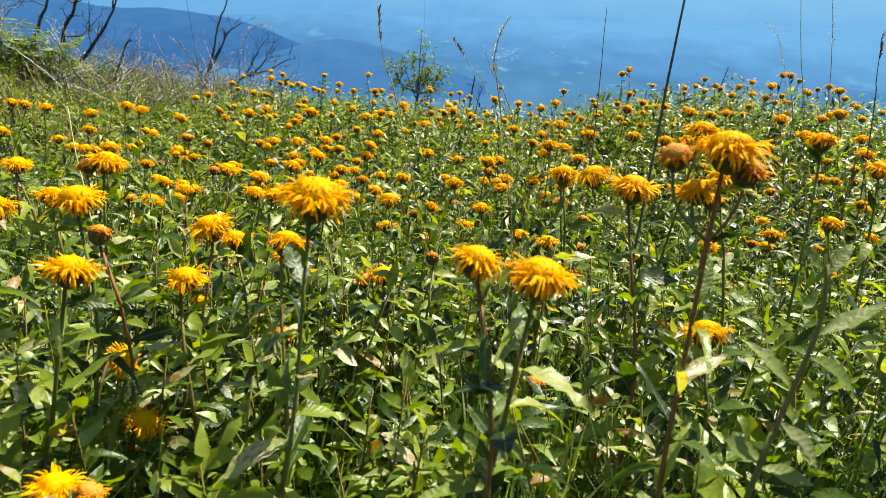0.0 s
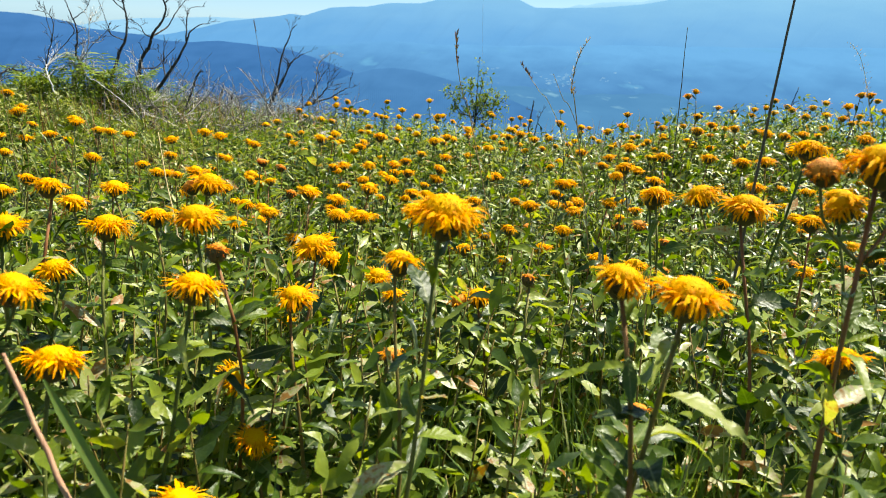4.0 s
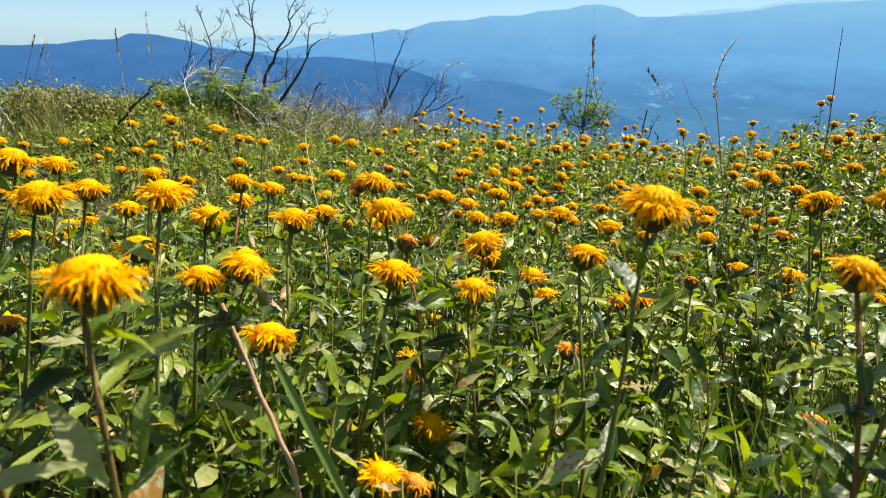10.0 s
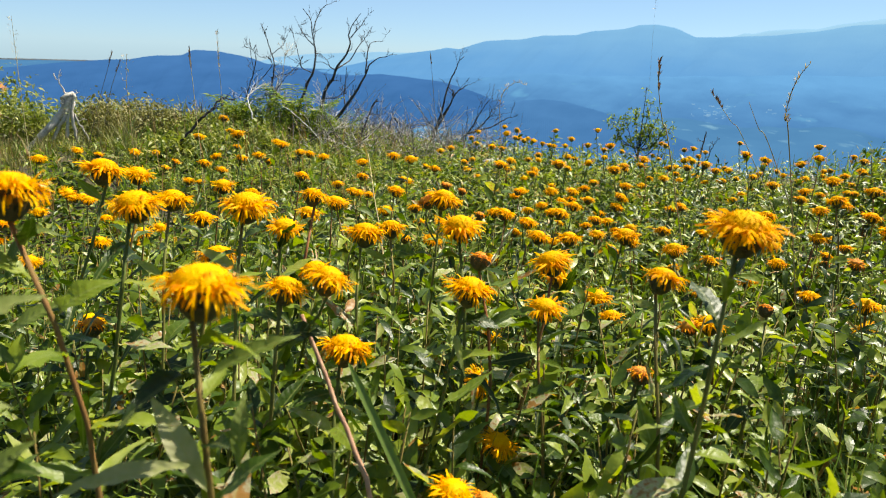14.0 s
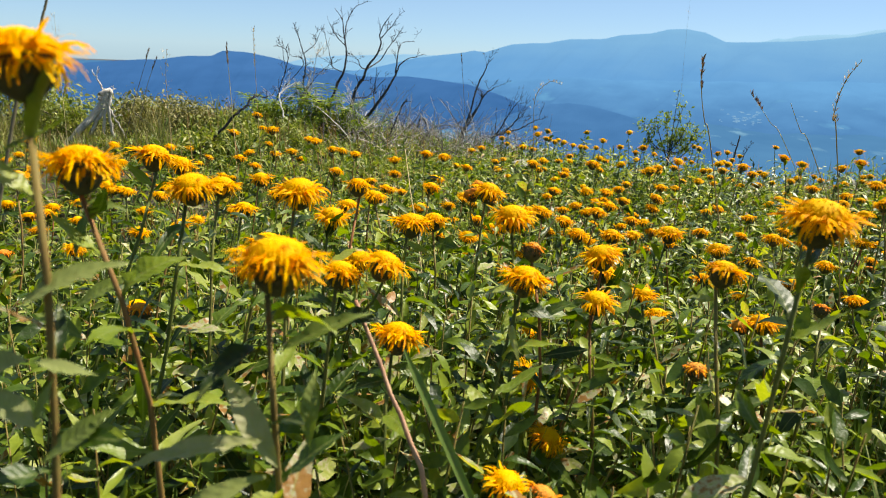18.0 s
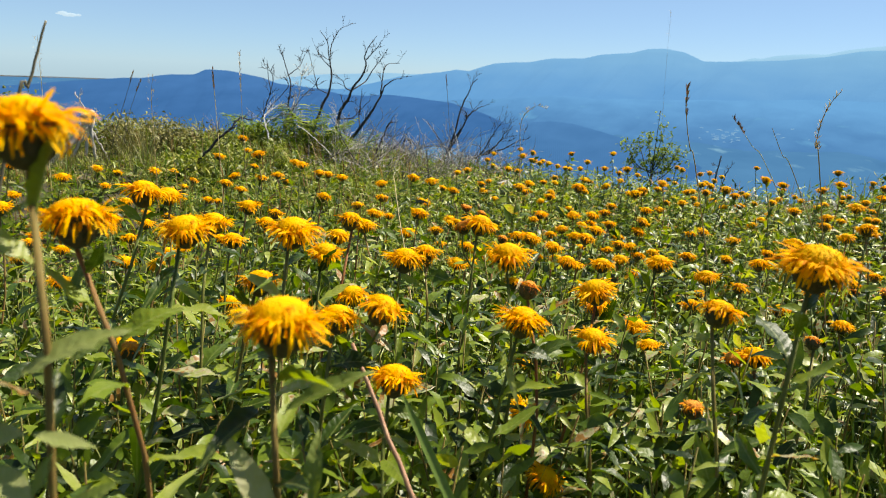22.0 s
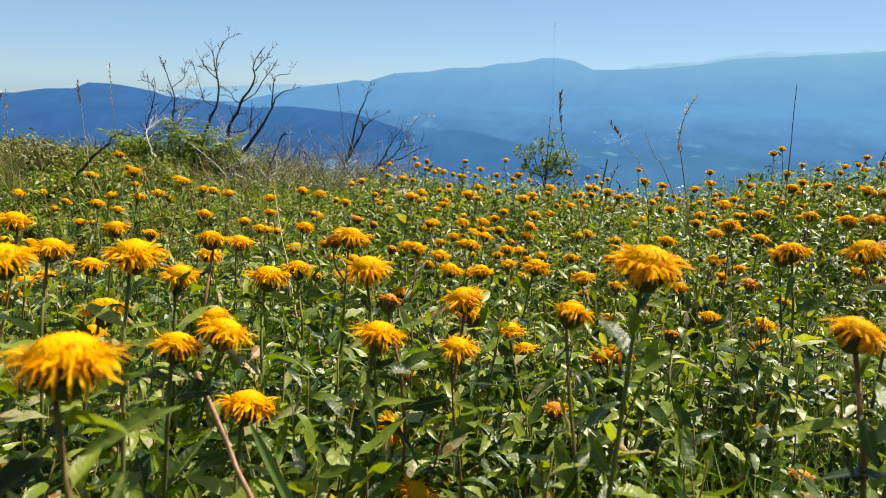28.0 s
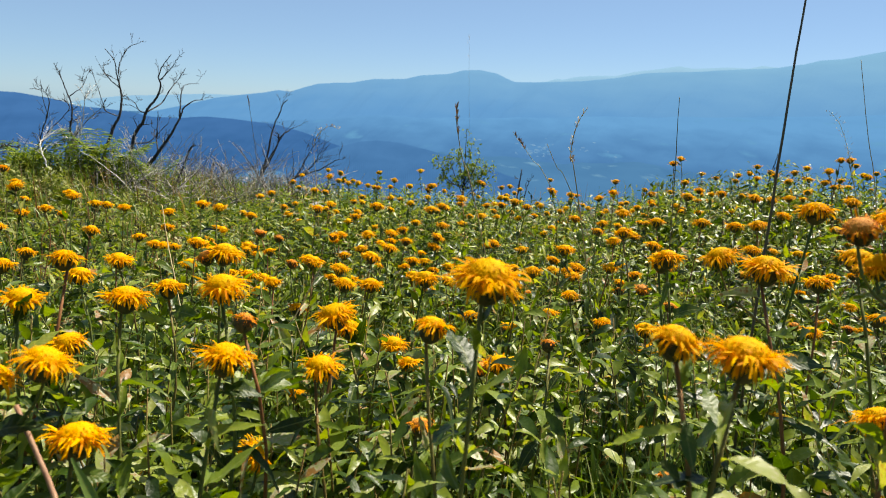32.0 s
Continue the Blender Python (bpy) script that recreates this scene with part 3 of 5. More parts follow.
        lift = rng.normal((0.12, -0.22, -0.5)[row], 0.26)
        w = rng.uniform(0.00045, 0.00105)
        r0, z0 = (rd * 0.93, 0.003) if row == 0 else (rd * 0.86, 0.001) if row == 1 else (rd * 0.72, -0.001)
        pts = []
        ang, x, z = lift, r0, z0
        for s in range(5):
            ww = w * (0.6, 1.0, 1.1, 1.05, 0.5)[s]
            pts += [(x, -ww, z + 0.35 * ww), (x, ww, z + 0.35 * ww)]
            x += length / 4 * math.cos(ang); z += length / 4 * math.sin(ang); ang -= droop * 0.5
        tw, sway = rng.normal(0, 0.35), rng.normal(0, 0.12)
        v = np.array(pts)
        v[:, 2] += v[:, 1] * tw
        v[:, 1] += (v[:, 0] - r0) ** 2 / max(length, 1e-4) * sway * 2
        rays.add(v @ rot(0, 0, a).T, [(2 * s, 2 * s + 1, 2 * s + 3, 2 * s + 2) for s in range(4)])
    old = kind in ("old", "bud")
    return (cup.mesh("involucre", M_cup), disc.mesh("disc_florets", M_disc_old if old else M_disc), rays.mesh("ray_florets", M_ray_old if old else M_ray))


HEADS = {"full": [flower_head("full", s) for s in range(5)], "shaggy": [flower_head("shaggy", 20 + s) for s in range(4)],
         "old": [flower_head("old", 40 + s) for s in range(3)], "bud": [flower_head("bud", 60 + s) for s in range(2)]}
FAR_HEADS = [flower_head("full", 80, 0.25), flower_head("shaggy", 81, 0.25), flower_head("full", 82, 0.25)]
LEAVES = [mesh_of("leaf", v.tolist(), f, M_leaf) for v, f in
          [leaf_shape(1.0, w, fo, cu, 0.095, 10, pk, i) for i, (w, fo, cu, pk) in enumerate([(0.28, 0.35, 0.2, 0.4), (0.34, 0.25, 0.5, 0.42), (0.24, 0.6, 0.1, 0.35), (0.38, 0.2, 0.35, 0.4), (0.3, 0.5, 0.75, 0.4), (0.28, 0.3, -0.25, 0.4),
                                                                                             (0.19, 0.75, 0.95, 0.4), (0.27, 0.15, 0.05, 0.5), (0.22, 0.9, 0.4, 0.4)])]]
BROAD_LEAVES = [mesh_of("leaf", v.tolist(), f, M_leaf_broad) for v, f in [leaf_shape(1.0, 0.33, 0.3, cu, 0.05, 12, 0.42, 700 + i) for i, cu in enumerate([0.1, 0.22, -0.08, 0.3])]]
STEM_CURVES = [(0.02, 0.01, 0.4), (-0.025, 0.015, 1.3), (0.012, -0.02, 2.2), (-0.01, -0.025, 0.0)]


def stem_line(variant, s):
    ax, ay, ph = STEM_CURVES[variant]
    return np.array([ax * math.sin(math.pi * s) + 0.004 * math.sin(9 * s + ph), ay * math.sin(math.pi * s) + 0.004 * math.cos(8 * s + ph), s])


STEMS = []
for i in range(4):
    v, f = tube([stem_line(i, s) for s in np.linspace(0, 1, 9)], np.linspace(0.0021, 0.0013, 9) * np.array([1, 1.08, 0.96, 1.07, 0.97, 1.06, 0.95, 1.05, 1]), 6)
    STEMS.append(mesh_of("stem", v.tolist(), f, M_stem))

plants = random.Random(7)
LABELS = {"full": "yellow daisy-like wildflower in full bloom on a leafy stem", "shaggy": "yellow wildflower with shaggy drooping rays on a leafy stem",
          "old": "wildflower with an orange withered head on a leafy stem", "bud": "wildflower with a small closing rust-brown head"}


def add_head(root, kind, at, size, tilt_x, tilt_y):
    cup, disc, rays = plants.choice(HEADS[kind])
    k = size / 0.051
    # turned about its own axis first, then nodded
    m = Matrix.Translation(at) @ Euler((tilt_x, tilt_y, 0)).to_matrix().to_4x4() @ pose(0, 0, 0, 0, 0, plants.uniform(0, 360)) @ Matrix.Diagonal((k, k, k, 1))
    head = part("flower_head", cup, root, m)
    part("disc", disc, head)
    part("petals", rays, head)


def plant(x, y, z, size=0.046, kind="full", nod=0.0, side=0.0, leaves=13, lean=None, more=(), leaf=1.0):
    """One flowering stem whose head stands at x, y, z. nod tips the head towards the viewer, side to the right (degrees); more: further heads on short branches."""
    size *= 0.95
    lx, ly = lean if lean else (plants.uniform(-0.025, 0.025), plants.uniform(-0.14, -0.06))
    bx, by = x + lx, y + ly
    bz = float(ground_z(bx, by)) - 0.004
    root = new("flowering_plant")
    root.location = (bx, by, bz)
    tagged(root, LABELS[kind], "wildflower", "yellow wildflowers of the meadow")
    h = z - bz - 0.015 * size / 0.046
    var = plants.randrange(4)
    # the stem's mesh is one metre tall; it is scaled to the height and leaned by turning
    axis = Vector((x - bx, y - by, h))
    lean_m = Vector((0, 0, 1)).rotation_difference(axis).to_matrix().to_4x4()
    L = axis.length
    part("stem", STEMS[var], root, lean_m @ Matrix.Diagonal((1, 1, L, 1)))
    a0 = plants.uniform(0, 6.28)
    for i in range(leaves):
        s = 0.1 + 0.87 * (i + plants.uniform(-0.3, 0.3)) / max(1, leaves - 1)
        s = min(max(s, 0.06), 0.97)
        c = stem_line(var, s)
        at = lean_m @ Vector((c[0], c[1], c[2] * L))
        size_l = (0.076 - 0.04 * s) * plants.uniform(0.75, 1.25) * leaf
        up = plants.gauss(0.16 + 0.34 * s, 0.36)
        m = Matrix.Translation(at) @ Euler((plants.gauss(0, 0.35), -up, a0 + i * 2.4 + plants.gauss(0, 0.3))).to_matrix().to_4x4() @ Matrix.Diagonal((size_l, size_l, size_l, 1))
        part("leaf", plants.choice(LEAVES), root, m)
    add_head(root, kind, Vector((x - bx, y - by, z - bz)), size, radians(nod * 0.6 + plants.gauss(-9, 8)), radians(side + plants.gauss(4, 8)))
    for dx, dy, dz, k2, s2 in more:
        end = Vector((x - bx + dx, y - by + dy, z - bz + dz))
        c = stem_line(var, 0.91)
        start = lean_m @ Vector((c[0], c[1], c[2] * L))
        mid = start.lerp(end, 0.5) + Vector((dx * 0.25, dy * 0.25, -0.006))
        v, f = tube(bend([start, mid, end - Vector((0, 0, 0.009))], 6), np.linspace(0.0011, 0.001, 6), 5)
        part("branch", mesh_of("branch", v.tolist(), f, M_stem), root)
        add_head(root, k2, end, s2, radians(plants.gauss(0, 12)), radians(40 * np.sign(dx) * 0.5))
    return root


def broad_leaf(root, base, tip, width):
    """A large single leaf of a plant, from its base on the stem to its tip, its upper face turned to the light."""
    a, b = Vector(base) - root.location, Vector(tip) - root.location
    x = (b - a).normalized()
    y = Vector((0.1, -0.45, 0.9)).cross(x).normalized()
    z = x.cross(y)
    L = (b - a).length
    m = Matrix((x, y, z)).transposed().to_4x4()
    m.translation = a
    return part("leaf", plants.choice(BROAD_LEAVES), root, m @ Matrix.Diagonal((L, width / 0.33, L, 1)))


plant(-0.295, 0.490, 0.459, 0.043, "full", leaves=26)
plant(-0.090, 0.396, 0.504, 0.054, "full", leaves=26)
plant(-0.346, 0.380, 0.386, 0.046, "full", nod=-8, leaves=26)
plant(-0.503, 0.352, 0.484, 0.046, "full", leaves=26)
plant(-0.231, 0.588, 0.408, 0.048, "full", nod=14, leaves=26)
plant(-0.130, 0.480, 0.441, 0.041, "shaggy", leaves=26)
third = plant(-0.320, 0.198, 0.499, 0.048, "full", leaf=1.0, leaves=24, lean=(0.05, -0.06))
broad_leaf(third, (-0.313, 0.183, 0.409), (-0.342, 0.185, 0.450), 0.0122)
broad_leaf(third, (-0.304, 0.194, 0.416), (-0.307, 0.200, 0.450), 0.0086)
broad_leaf(third, (-0.321, 0.198, 0.456), (-0.287, 0.216, 0.482), 0.0079)
broad_leaf(third, (-0.317, 0.180, 0.423), (-0.371, 0.148, 0.422), 0.0108)
broad_leaf(third, (-0.311, 0.172, 0.413), (-0.351, 0.139, 0.398), 0.0115)
plant(-1.663, 1.987, 0.343, 0.044, "full", leaves=9)
plant(-0.262, 1.429, 0.221, 0.044, "full", leaves=13)
plant(-0.264, 0.421, 0.431, 0.044, "full", nod=10, leaves=26)
plant(-0.270, 0.485, 0.321, 0.036, "shaggy", side=55, nod=25, leaves=26)
plant(-0.242, 0.455, 0.284, 0.038, "full", side=15, leaves=26)
plant(-0.249, 0.350, 0.308, 0.040, "full", more=((0.026, -0.006, 0.004, 'old', 0.032),), leaves=26)
plant(0.121, 1.167, 0.225, 0.044, "full", leaves=18)
plant(-0.221, 0.503, 0.393, 0.042, "shaggy", nod=25, leaves=26)
plant(0.112, 2.338, 0.312, 0.044, "full", leaves=9)
plant(-0.403, 1.114, 0.322, 0.042, "full", leaves=13)
plant(0.134, 0.846, 0.423, 0.047, "full", leaves=18)
plant(0.045, 0.349, 0.483, 0.046, "full", nod=8, side=8, leaves=26)
plant(0.010, 0.350, 0.489, 0.038, "shaggy", side=12, leaves=26)
plant(0.203, 2.828, 0.115, 0.044, "full", leaves=9)
plant(0.685, 2.861, 0.409, 0.042, "full", leaves=9)
plant(1.174, 2.488, 0.456, 0.042, "full", leaves=9)
plant(0.159, 0.417, 0.548, 0.050, "full", more=((-0.032, 0.0, -0.006, 'old', 0.034), (0.02, 0.012, -0.014, 'old', 0.04), (-0.012, 0.01, -0.03, 'full', 0.03)), leaves=26)
plant(0.163, 0.621, 0.468, 0.054, "full", more=((-0.036, 0.02, 0.004, 'full', 0.04),), leaves=26)
plant(0.198, 0.478, 0.393, 0.044, "full", leaves=26)
plant(0.534, 1.074, 0.291, 0.046, "shaggy", leaves=13)
plant(0.612, 1.052, 0.326, 0.044, "full", leaves=13)
plant(0.574, 0.915, 0.446, 0.046, "full", leaves=18)
plant(0.148, 0.922, 0.398, 0.046, "full", leaves=18)
plant(0.264, 1.453, 0.315, 0.044, "full", leaves=13)
plant(0.186, 1.406, 0.350, 0.044, "full", leaves=13)
plant(-0.075, 0.658, 0.342, 0.040, "full", more=((-0.02, -0.005, -0.004, 'old', 0.032),), leaves=26)
plant(-0.658, 0.475, 0.477, 0.050, "full", leaves=18)
plant(-0.839, 0.705, 0.419, 0.048, "full", leaves=18)
plant(-0.581, 0.480, 0.455, 0.040, "full", leaves=18)
plant(-0.461, 0.429, 0.472, 0.050, "full", leaves=26)
plant(-0.738, 0.710, 0.366, 0.044, "full", leaves=18)
plant(-0.512, 0.452, 0.415, 0.048, "shaggy", leaves=26)
plant(-0.376, 0.350, 0.439, 0.041, "shaggy", more=((0.028, 0.01, 0.008, 'shaggy', 0.04),), leaves=26)
plant(-0.474, 0.558, 0.375, 0.044, "shaggy", nod=15, leaves=18)
plant(-0.481, 0.515, 0.430, 0.038, "full", leaves=26)
plant(-0.417, 0.561, 0.421, 0.048, "full", leaves=26)
plant(-0.443, 0.687, 0.393, 0.043, "full", leaves=18)
plant(-0.636, 0.913, 0.358, 0.044, "full", leaves=18)
plant(-0.494, 0.592, 0.446, 0.040, "shaggy", leaves=18)
plant(-0.194, 0.713, 0.334, 0.037, "full", leaves=18)
plant(-0.176, 0.721, 0.309, 0.036, "full", leaves=18)
plant(-0.137, 0.490, 0.355, 0.032, "old", leaves=26)
plant(-0.252, 0.874, 0.356, 0.040, "full", leaves=18)
plant(-0.399, 1.398, 0.211, 0.044, "full", leaves=13)
plant(-0.318, 1.232, 0.306, 0.044, "full", leaves=13)
plant(-0.406, 1.136, 0.316, 0.042, "full", leaves=13)
plant(-0.178, 0.890, 0.365, 0.046, "full", leaves=18)
plant(0.016, 1.114, 0.253, 0.042, "full", leaves=18)
plant(0.140, 0.944, 0.293, 0.044, "full", leaves=18)
plant(-0.729, 0.499, 0.295, 0.044, "shaggy", leaves=18)
plant(-0.341, 0.813, 0.217, 0.030, "full", leaves=18)
plant(0.058, 1.332, 0.321, 0.044, "full", leaves=13)
plant(0.194, 1.437, 0.342, 0.044, "full", leaves=13)
plant(-0.766, 1.563, 0.329, 0.042, "full", leaves=13)
plant(-0.233, 1.852, 0.259, 0.042, "full", leaves=9)
plant(0.102, 1.639, 0.256, 0.044, "full", leaves=13)
plant(-0.488, 1.381, 0.257, 0.046, "full", leaves=13)
plant(-0.315, 0.989, 0.321, 0.044, "full", leaves=18)
plant(-0.667, 0.962, 0.347, 0.044, "full", leaves=18)
plant(0.352, 0.906, 0.387, 0.046, "full", leaves=18)
plant(0.279, 0.792, 0.499, 0.050, "full", leaves=18)
plant(0.248, 0.635, 0.479, 0.046, "shaggy", leaves=26)
plant(-0.379, 1.515, 0.241, 0.044, "full", leaves=13)
plant(-0.235, 0.664, 0.368, 0.040, "full", leaves=26)
plant(-0.375, 0.683, 0.437, 0.046, "full", more=((-0.02, -0.005, -0.004, 'old', 0.032),), leaves=18)
tall = plant(-0.383, 0.142, 0.578, 0.047, "full", leaf=0.75, leaves=22, lean=(0.06, 0.0))
broad_leaf(tall, (-0.381, 0.128, 0.492), (-0.354, 0.146, 0.516), 0.0105)
broad_leaf(tall, (-0.400, 0.143, 0.544), (-0.378, 0.155, 0.555), 0.0065)
broad_leaf(tall, (-0.376, 0.124, 0.473), (-0.393, 0.116, 0.471), 0.0094)
broad_leaf(tall, (-0.371, 0.120, 0.449), (-0.388, 0.116, 0.465), 0.0094)
broad_leaf(tall, (-0.372, 0.120, 0.451), (-0.365, 0.127, 0.468), 0.0079)
broad_leaf(tall, (-0.375, 0.125, 0.473), (-0.352, 0.133, 0.467), 0.0065)
broad_leaf(tall, (-0.367, 0.118, 0.437), (-0.346, 0.133, 0.459), 0.0101)
second = plant(-0.450, 0.217, 0.524, 0.047, "full", leaf=1.0, leaves=20, lean=(0.04, -0.03))
broad_leaf(second, (-0.457, 0.210, 0.448), (-0.434, 0.223, 0.471), 0.0115)
broad_leaf(second, (-0.464, 0.221, 0.501), (-0.439, 0.233, 0.505), 0.0065)
broad_leaf(second, (-0.459, 0.215, 0.475), (-0.457, 0.227, 0.501), 0.0094)
broad_leaf(second, (-0.450, 0.206, 0.433), (-0.476, 0.199, 0.451), 0.0101)
plant(-0.638, 0.421, 0.337, 0.040, "old", leaves=18)
plant(-1.115, 0.658, 0.379, 0.044, "full", leaves=13)
plant(-1.229, 0.699, 0.229, 0.040, "old", leaves=13)
plant(-0.957, 1.341, 0.304, 0.044, "full", leaves=13)
plant(-0.620, 0.797, 0.368, 0.046, "shaggy", leaves=18)
plant(-0.743, 2.997, 0.132, 0.042, "full", leaves=9)
plant(-0.024, 0.673, 0.362, 0.030, "bud", leaves=26)
plant(0.091, 0.594, 0.265, 0.034, "old", leaves=26)
plant(-0.273, 0.477, 0.438, 0.034, "bud", leaves=26)
plant(0.282, 1.910, 0.313, 0.051, "full", leaves=9)
plant(0.350, 1.794, 0.312, 0.055, "shaggy", leaves=9)
plant(0.468, 1.790, 0.317, 0.055, "shaggy", leaves=9)
plant(0.542, 1.759, 0.316, 0.055, "full", leaves=9)
plant(0.594, 1.745, 0.325, 0.055, "full", leaves=9)
plant(0.523, 2.137, 0.342, 0.055, "shaggy", leaves=9)
plant(0.678, 2.944, 0.382, 0.046, "full", leaves=9)
plant(0.955, 3.442, 0.297, 0.045, "shaggy", leaves=9)
plant(1.019, 3.420, 0.282, 0.045, "shaggy", leaves=9)
plant(1.094, 3.356, 0.277, 0.042, "full", leaves=9)
plant(0.510, 2.572, 0.290, 0.045, "shaggy", leaves=9)
plant(0.694, 2.048, 0.358, 0.053, "full", leaves=9)
plant(0.692, 1.833, 0.339, 0.048, "full", leaves=9)
plant(0.891, 1.886, 0.379, 0.055, "full", leaves=9)
plant(1.499, 3.530, 0.290, 0.045, "shaggy", leaves=9)
plant(1.185, 2.665, 0.355, 0.045, "full", leaves=9)
plant(1.515, 3.212, 0.287, 0.045, "full", leaves=9)
plant(1.224, 2.653, 0.446, 0.045, "shaggy", leaves=9)
plant(0.166, 2.060, 0.264, 0.045, "full", leaves=9)
plant(0.200, 1.817, 0.273, 0.045, "shaggy", leaves=9)
plant(-0.005, 1.826, 0.208, 0.045, "shaggy", leaves=9)
plant(-0.007, 1.255, 0.291, 0.045, "full", leaves=13)
plant(0.084, 1.813, 0.185, 0.045, "full", leaves=9)
plant(0.200, 1.561, 0.238, 0.045, "shaggy", leaves=13)
plant(-0.102, 2.057, 0.164, 0.045, "full", leaves=9)
plant(-0.241, 1.694, 0.231, 0.045, "full", leaves=13)
plant(-0.315, 1.688, 0.243, 0.045, "shaggy", leaves=13)
plant(-0.374, 1.811, 0.237, 0.045, "full", leaves=9)
plant(-0.394, 1.567, 0.281, 0.045, "shaggy", leaves=13)
plant(-0.512, 1.781, 0.230, 0.045, "full", leaves=9)
plant(-0.062, 2.378, 0.248, 0.045, "shaggy", leaves=9)
plant(0.030, 2.375, 0.245, 0.045, "full", leaves=9)
plant(-0.268, 1.844, 0.305, 0.048, "shaggy", leaves=9)
plant(-0.427, 1.869, 0.302, 0.053, "full", leaves=9)
plant(-0.588, 2.313, 0.188, 0.045, "full", leaves=9)
plant(-0.590, 1.827, 0.294, 0.050, "shaggy", leaves=9)
plant(-0.656, 1.207, 0.322, 0.045, "full", leaves=13)
plant(-0.881, 1.719, 0.308, 0.046, "full", leaves=9)
plant(-0.829, 1.933, 0.243, 0.045, "full", leaves=9)
plant(-0.719, 1.297, 0.254, 0.045, "full", leaves=13)
plant(-0.899, 1.494, 0.243, 0.045, "full", leaves=13)
plant(-0.994, 1.589, 0.237, 0.045, "shaggy", leaves=9)
plant(-1.182, 1.763, 0.284, 0.045, "shaggy", leaves=9)
plant(-1.252, 1.721, 0.312, 0.045, "full", leaves=9)
plant(-0.966, 1.152, 0.297, 0.045, "shaggy", leaves=13)
plant(-1.308, 1.577, 0.354, 0.048, "full", leaves=9)
plant(0.385, 3.831, 0.104, 0.045, "full", leaves=9)
plant(0.432, 2.910, 0.294, 0.045, "shaggy", leaves=9)
plant(0.624, 2.546, 0.344, 0.045, "shaggy", leaves=9)
plant(0.674, 2.528, 0.317, 0.045, "full", leaves=9)
plant(0.748, 2.503, 0.312, 0.045, "full", leaves=9)
plant(-0.348, 2.625, 0.272, 0.045, "full", leaves=9)
plant(-1.895, 1.268, 0.306, 0.045, "full", leaves=9)
plant(-2.279, 1.510, 0.200, 0.041, "full", leaves=9)
plant(-2.243, 1.435, 0.194, 0.044, "full", leaves=9)
plant(-2.052, 1.383, 0.190, 0.045, "full", leaves=9)
plant(-1.571, 1.153, 0.318, 0.045, "full", leaves=9)
plant(-2.098, 1.739, 0.224, 0.045, "full", leaves=9)
plant(-2.052, 1.784, 0.207, 0.045, "shaggy", leaves=9)
plant(-2.027, 1.701, 0.174, 0.044, "full", leaves=9)
plant(-1.512, 1.664, 0.323, 0.045, "shaggy", leaves=9)
plant(-1.901, 2.339, 0.248, 0.045, "full", leaves=9)
plant(-2.177, 2.394, 0.189, 0.043, "full", leaves=9)
plant(-2.022, 2.028, 0.187, 0.043, "shaggy", leaves=9)
plant(-1.913, 2.013, 0.161, 0.042, "full", leaves=9)
plant(-1.886, 1.929, 0.152, 0.041, "shaggy", leaves=9)
plant(-1.530, 1.624, 0.189, 0.045, "full", leaves=9)
plant(-1.706, 1.887, 0.123, 0.043, "shaggy", leaves=9)
plant(-1.296, 1.413, 0.295, 0.045, "shaggy", leaves=9)
plant(-1.455, 1.689, 0.220, 0.045, "full", leaves=9)
plant(-1.307, 1.589, 0.284, 0.045, "shaggy", leaves=9)
plant(-1.366, 1.760, 0.265, 0.045, "full", leaves=9)
plant(-1.594, 2.153, 0.171, 0.045, "full", leaves=9)
plant(-0.913, 0.985, 0.347, 0.055, "shaggy", leaves=13)
plant(-1.875, 2.348, 0.181, 0.045, "full", leaves=9)
plant(-1.433, 1.970, 0.278, 0.045, "full", leaves=9)
plant(-1.472, 1.246, 0.253, 0.045, "shaggy", leaves=9)
plant(-1.145, 0.970, 0.290, 0.045, "shaggy", leaves=13)
plant(-0.616, 2.075, 0.268, 0.045, "shaggy", leaves=9)
plant(-0.563, 3.262, 0.116, 0.045, "full", leaves=9)
plant(-0.426, 3.282, 0.169, 0.045, "shaggy", leaves=9)
plant(-0.206, 2.332, 0.270, 0.045, "full", leaves=9)
plant(-0.119, 2.580, 0.212, 0.045, "shaggy", leaves=9)
plant(-0.026, 1.999, 0.317, 0.046, "shaggy", leaves=9)
plant(0.269, 2.294, 0.301, 0.045, "shaggy", leaves=9)
plant(0.316, 2.288, 0.323, 0.045, "full", leaves=9)
plant(0.068, 2.564, 0.182, 0.045, "shaggy", leaves=9)
plant(-0.302, 1.919, 0.158, 0.045, "shaggy", leaves=9)
plant(-1.653, 1.010, 0.202, 0.045, "full", leaves=9)
plant(-1.435, 0.901, 0.224, 0.045, "shaggy", leaves=13)
plant(-1.210, 1.752, 0.288, 0.045, "shaggy", leaves=9)
plant(-1.600, 1.847, 0.230, 0.045, "full", leaves=9)
plant(-1.794, 1.688, 0.249, 0.045, "full", leaves=9)
plant(-1.002, 1.763, 0.273, 0.045, "full", leaves=9)
plant(-1.191, 1.865, 0.260, 0.045, "full", leaves=9)
plant(-0.799, 1.824, 0.174, 0.045, "full", leaves=9)
plant(-0.260, 2.121, 0.274, 0.045, "shaggy", leaves=9)
plant(0.253, 2.075, 0.251, 0.045, "full", leaves=9)
plant(0.496, 1.510, 0.305, 0.051, "full", leaves=13)
plant(0.429, 0.811, 0.495, 0.045, "full", leaves=18)
plant(0.893, 1.742, 0.360, 0.055, "full", leaves=9)
plant(1.036, 1.866, 0.406, 0.055, "full", leaves=9)
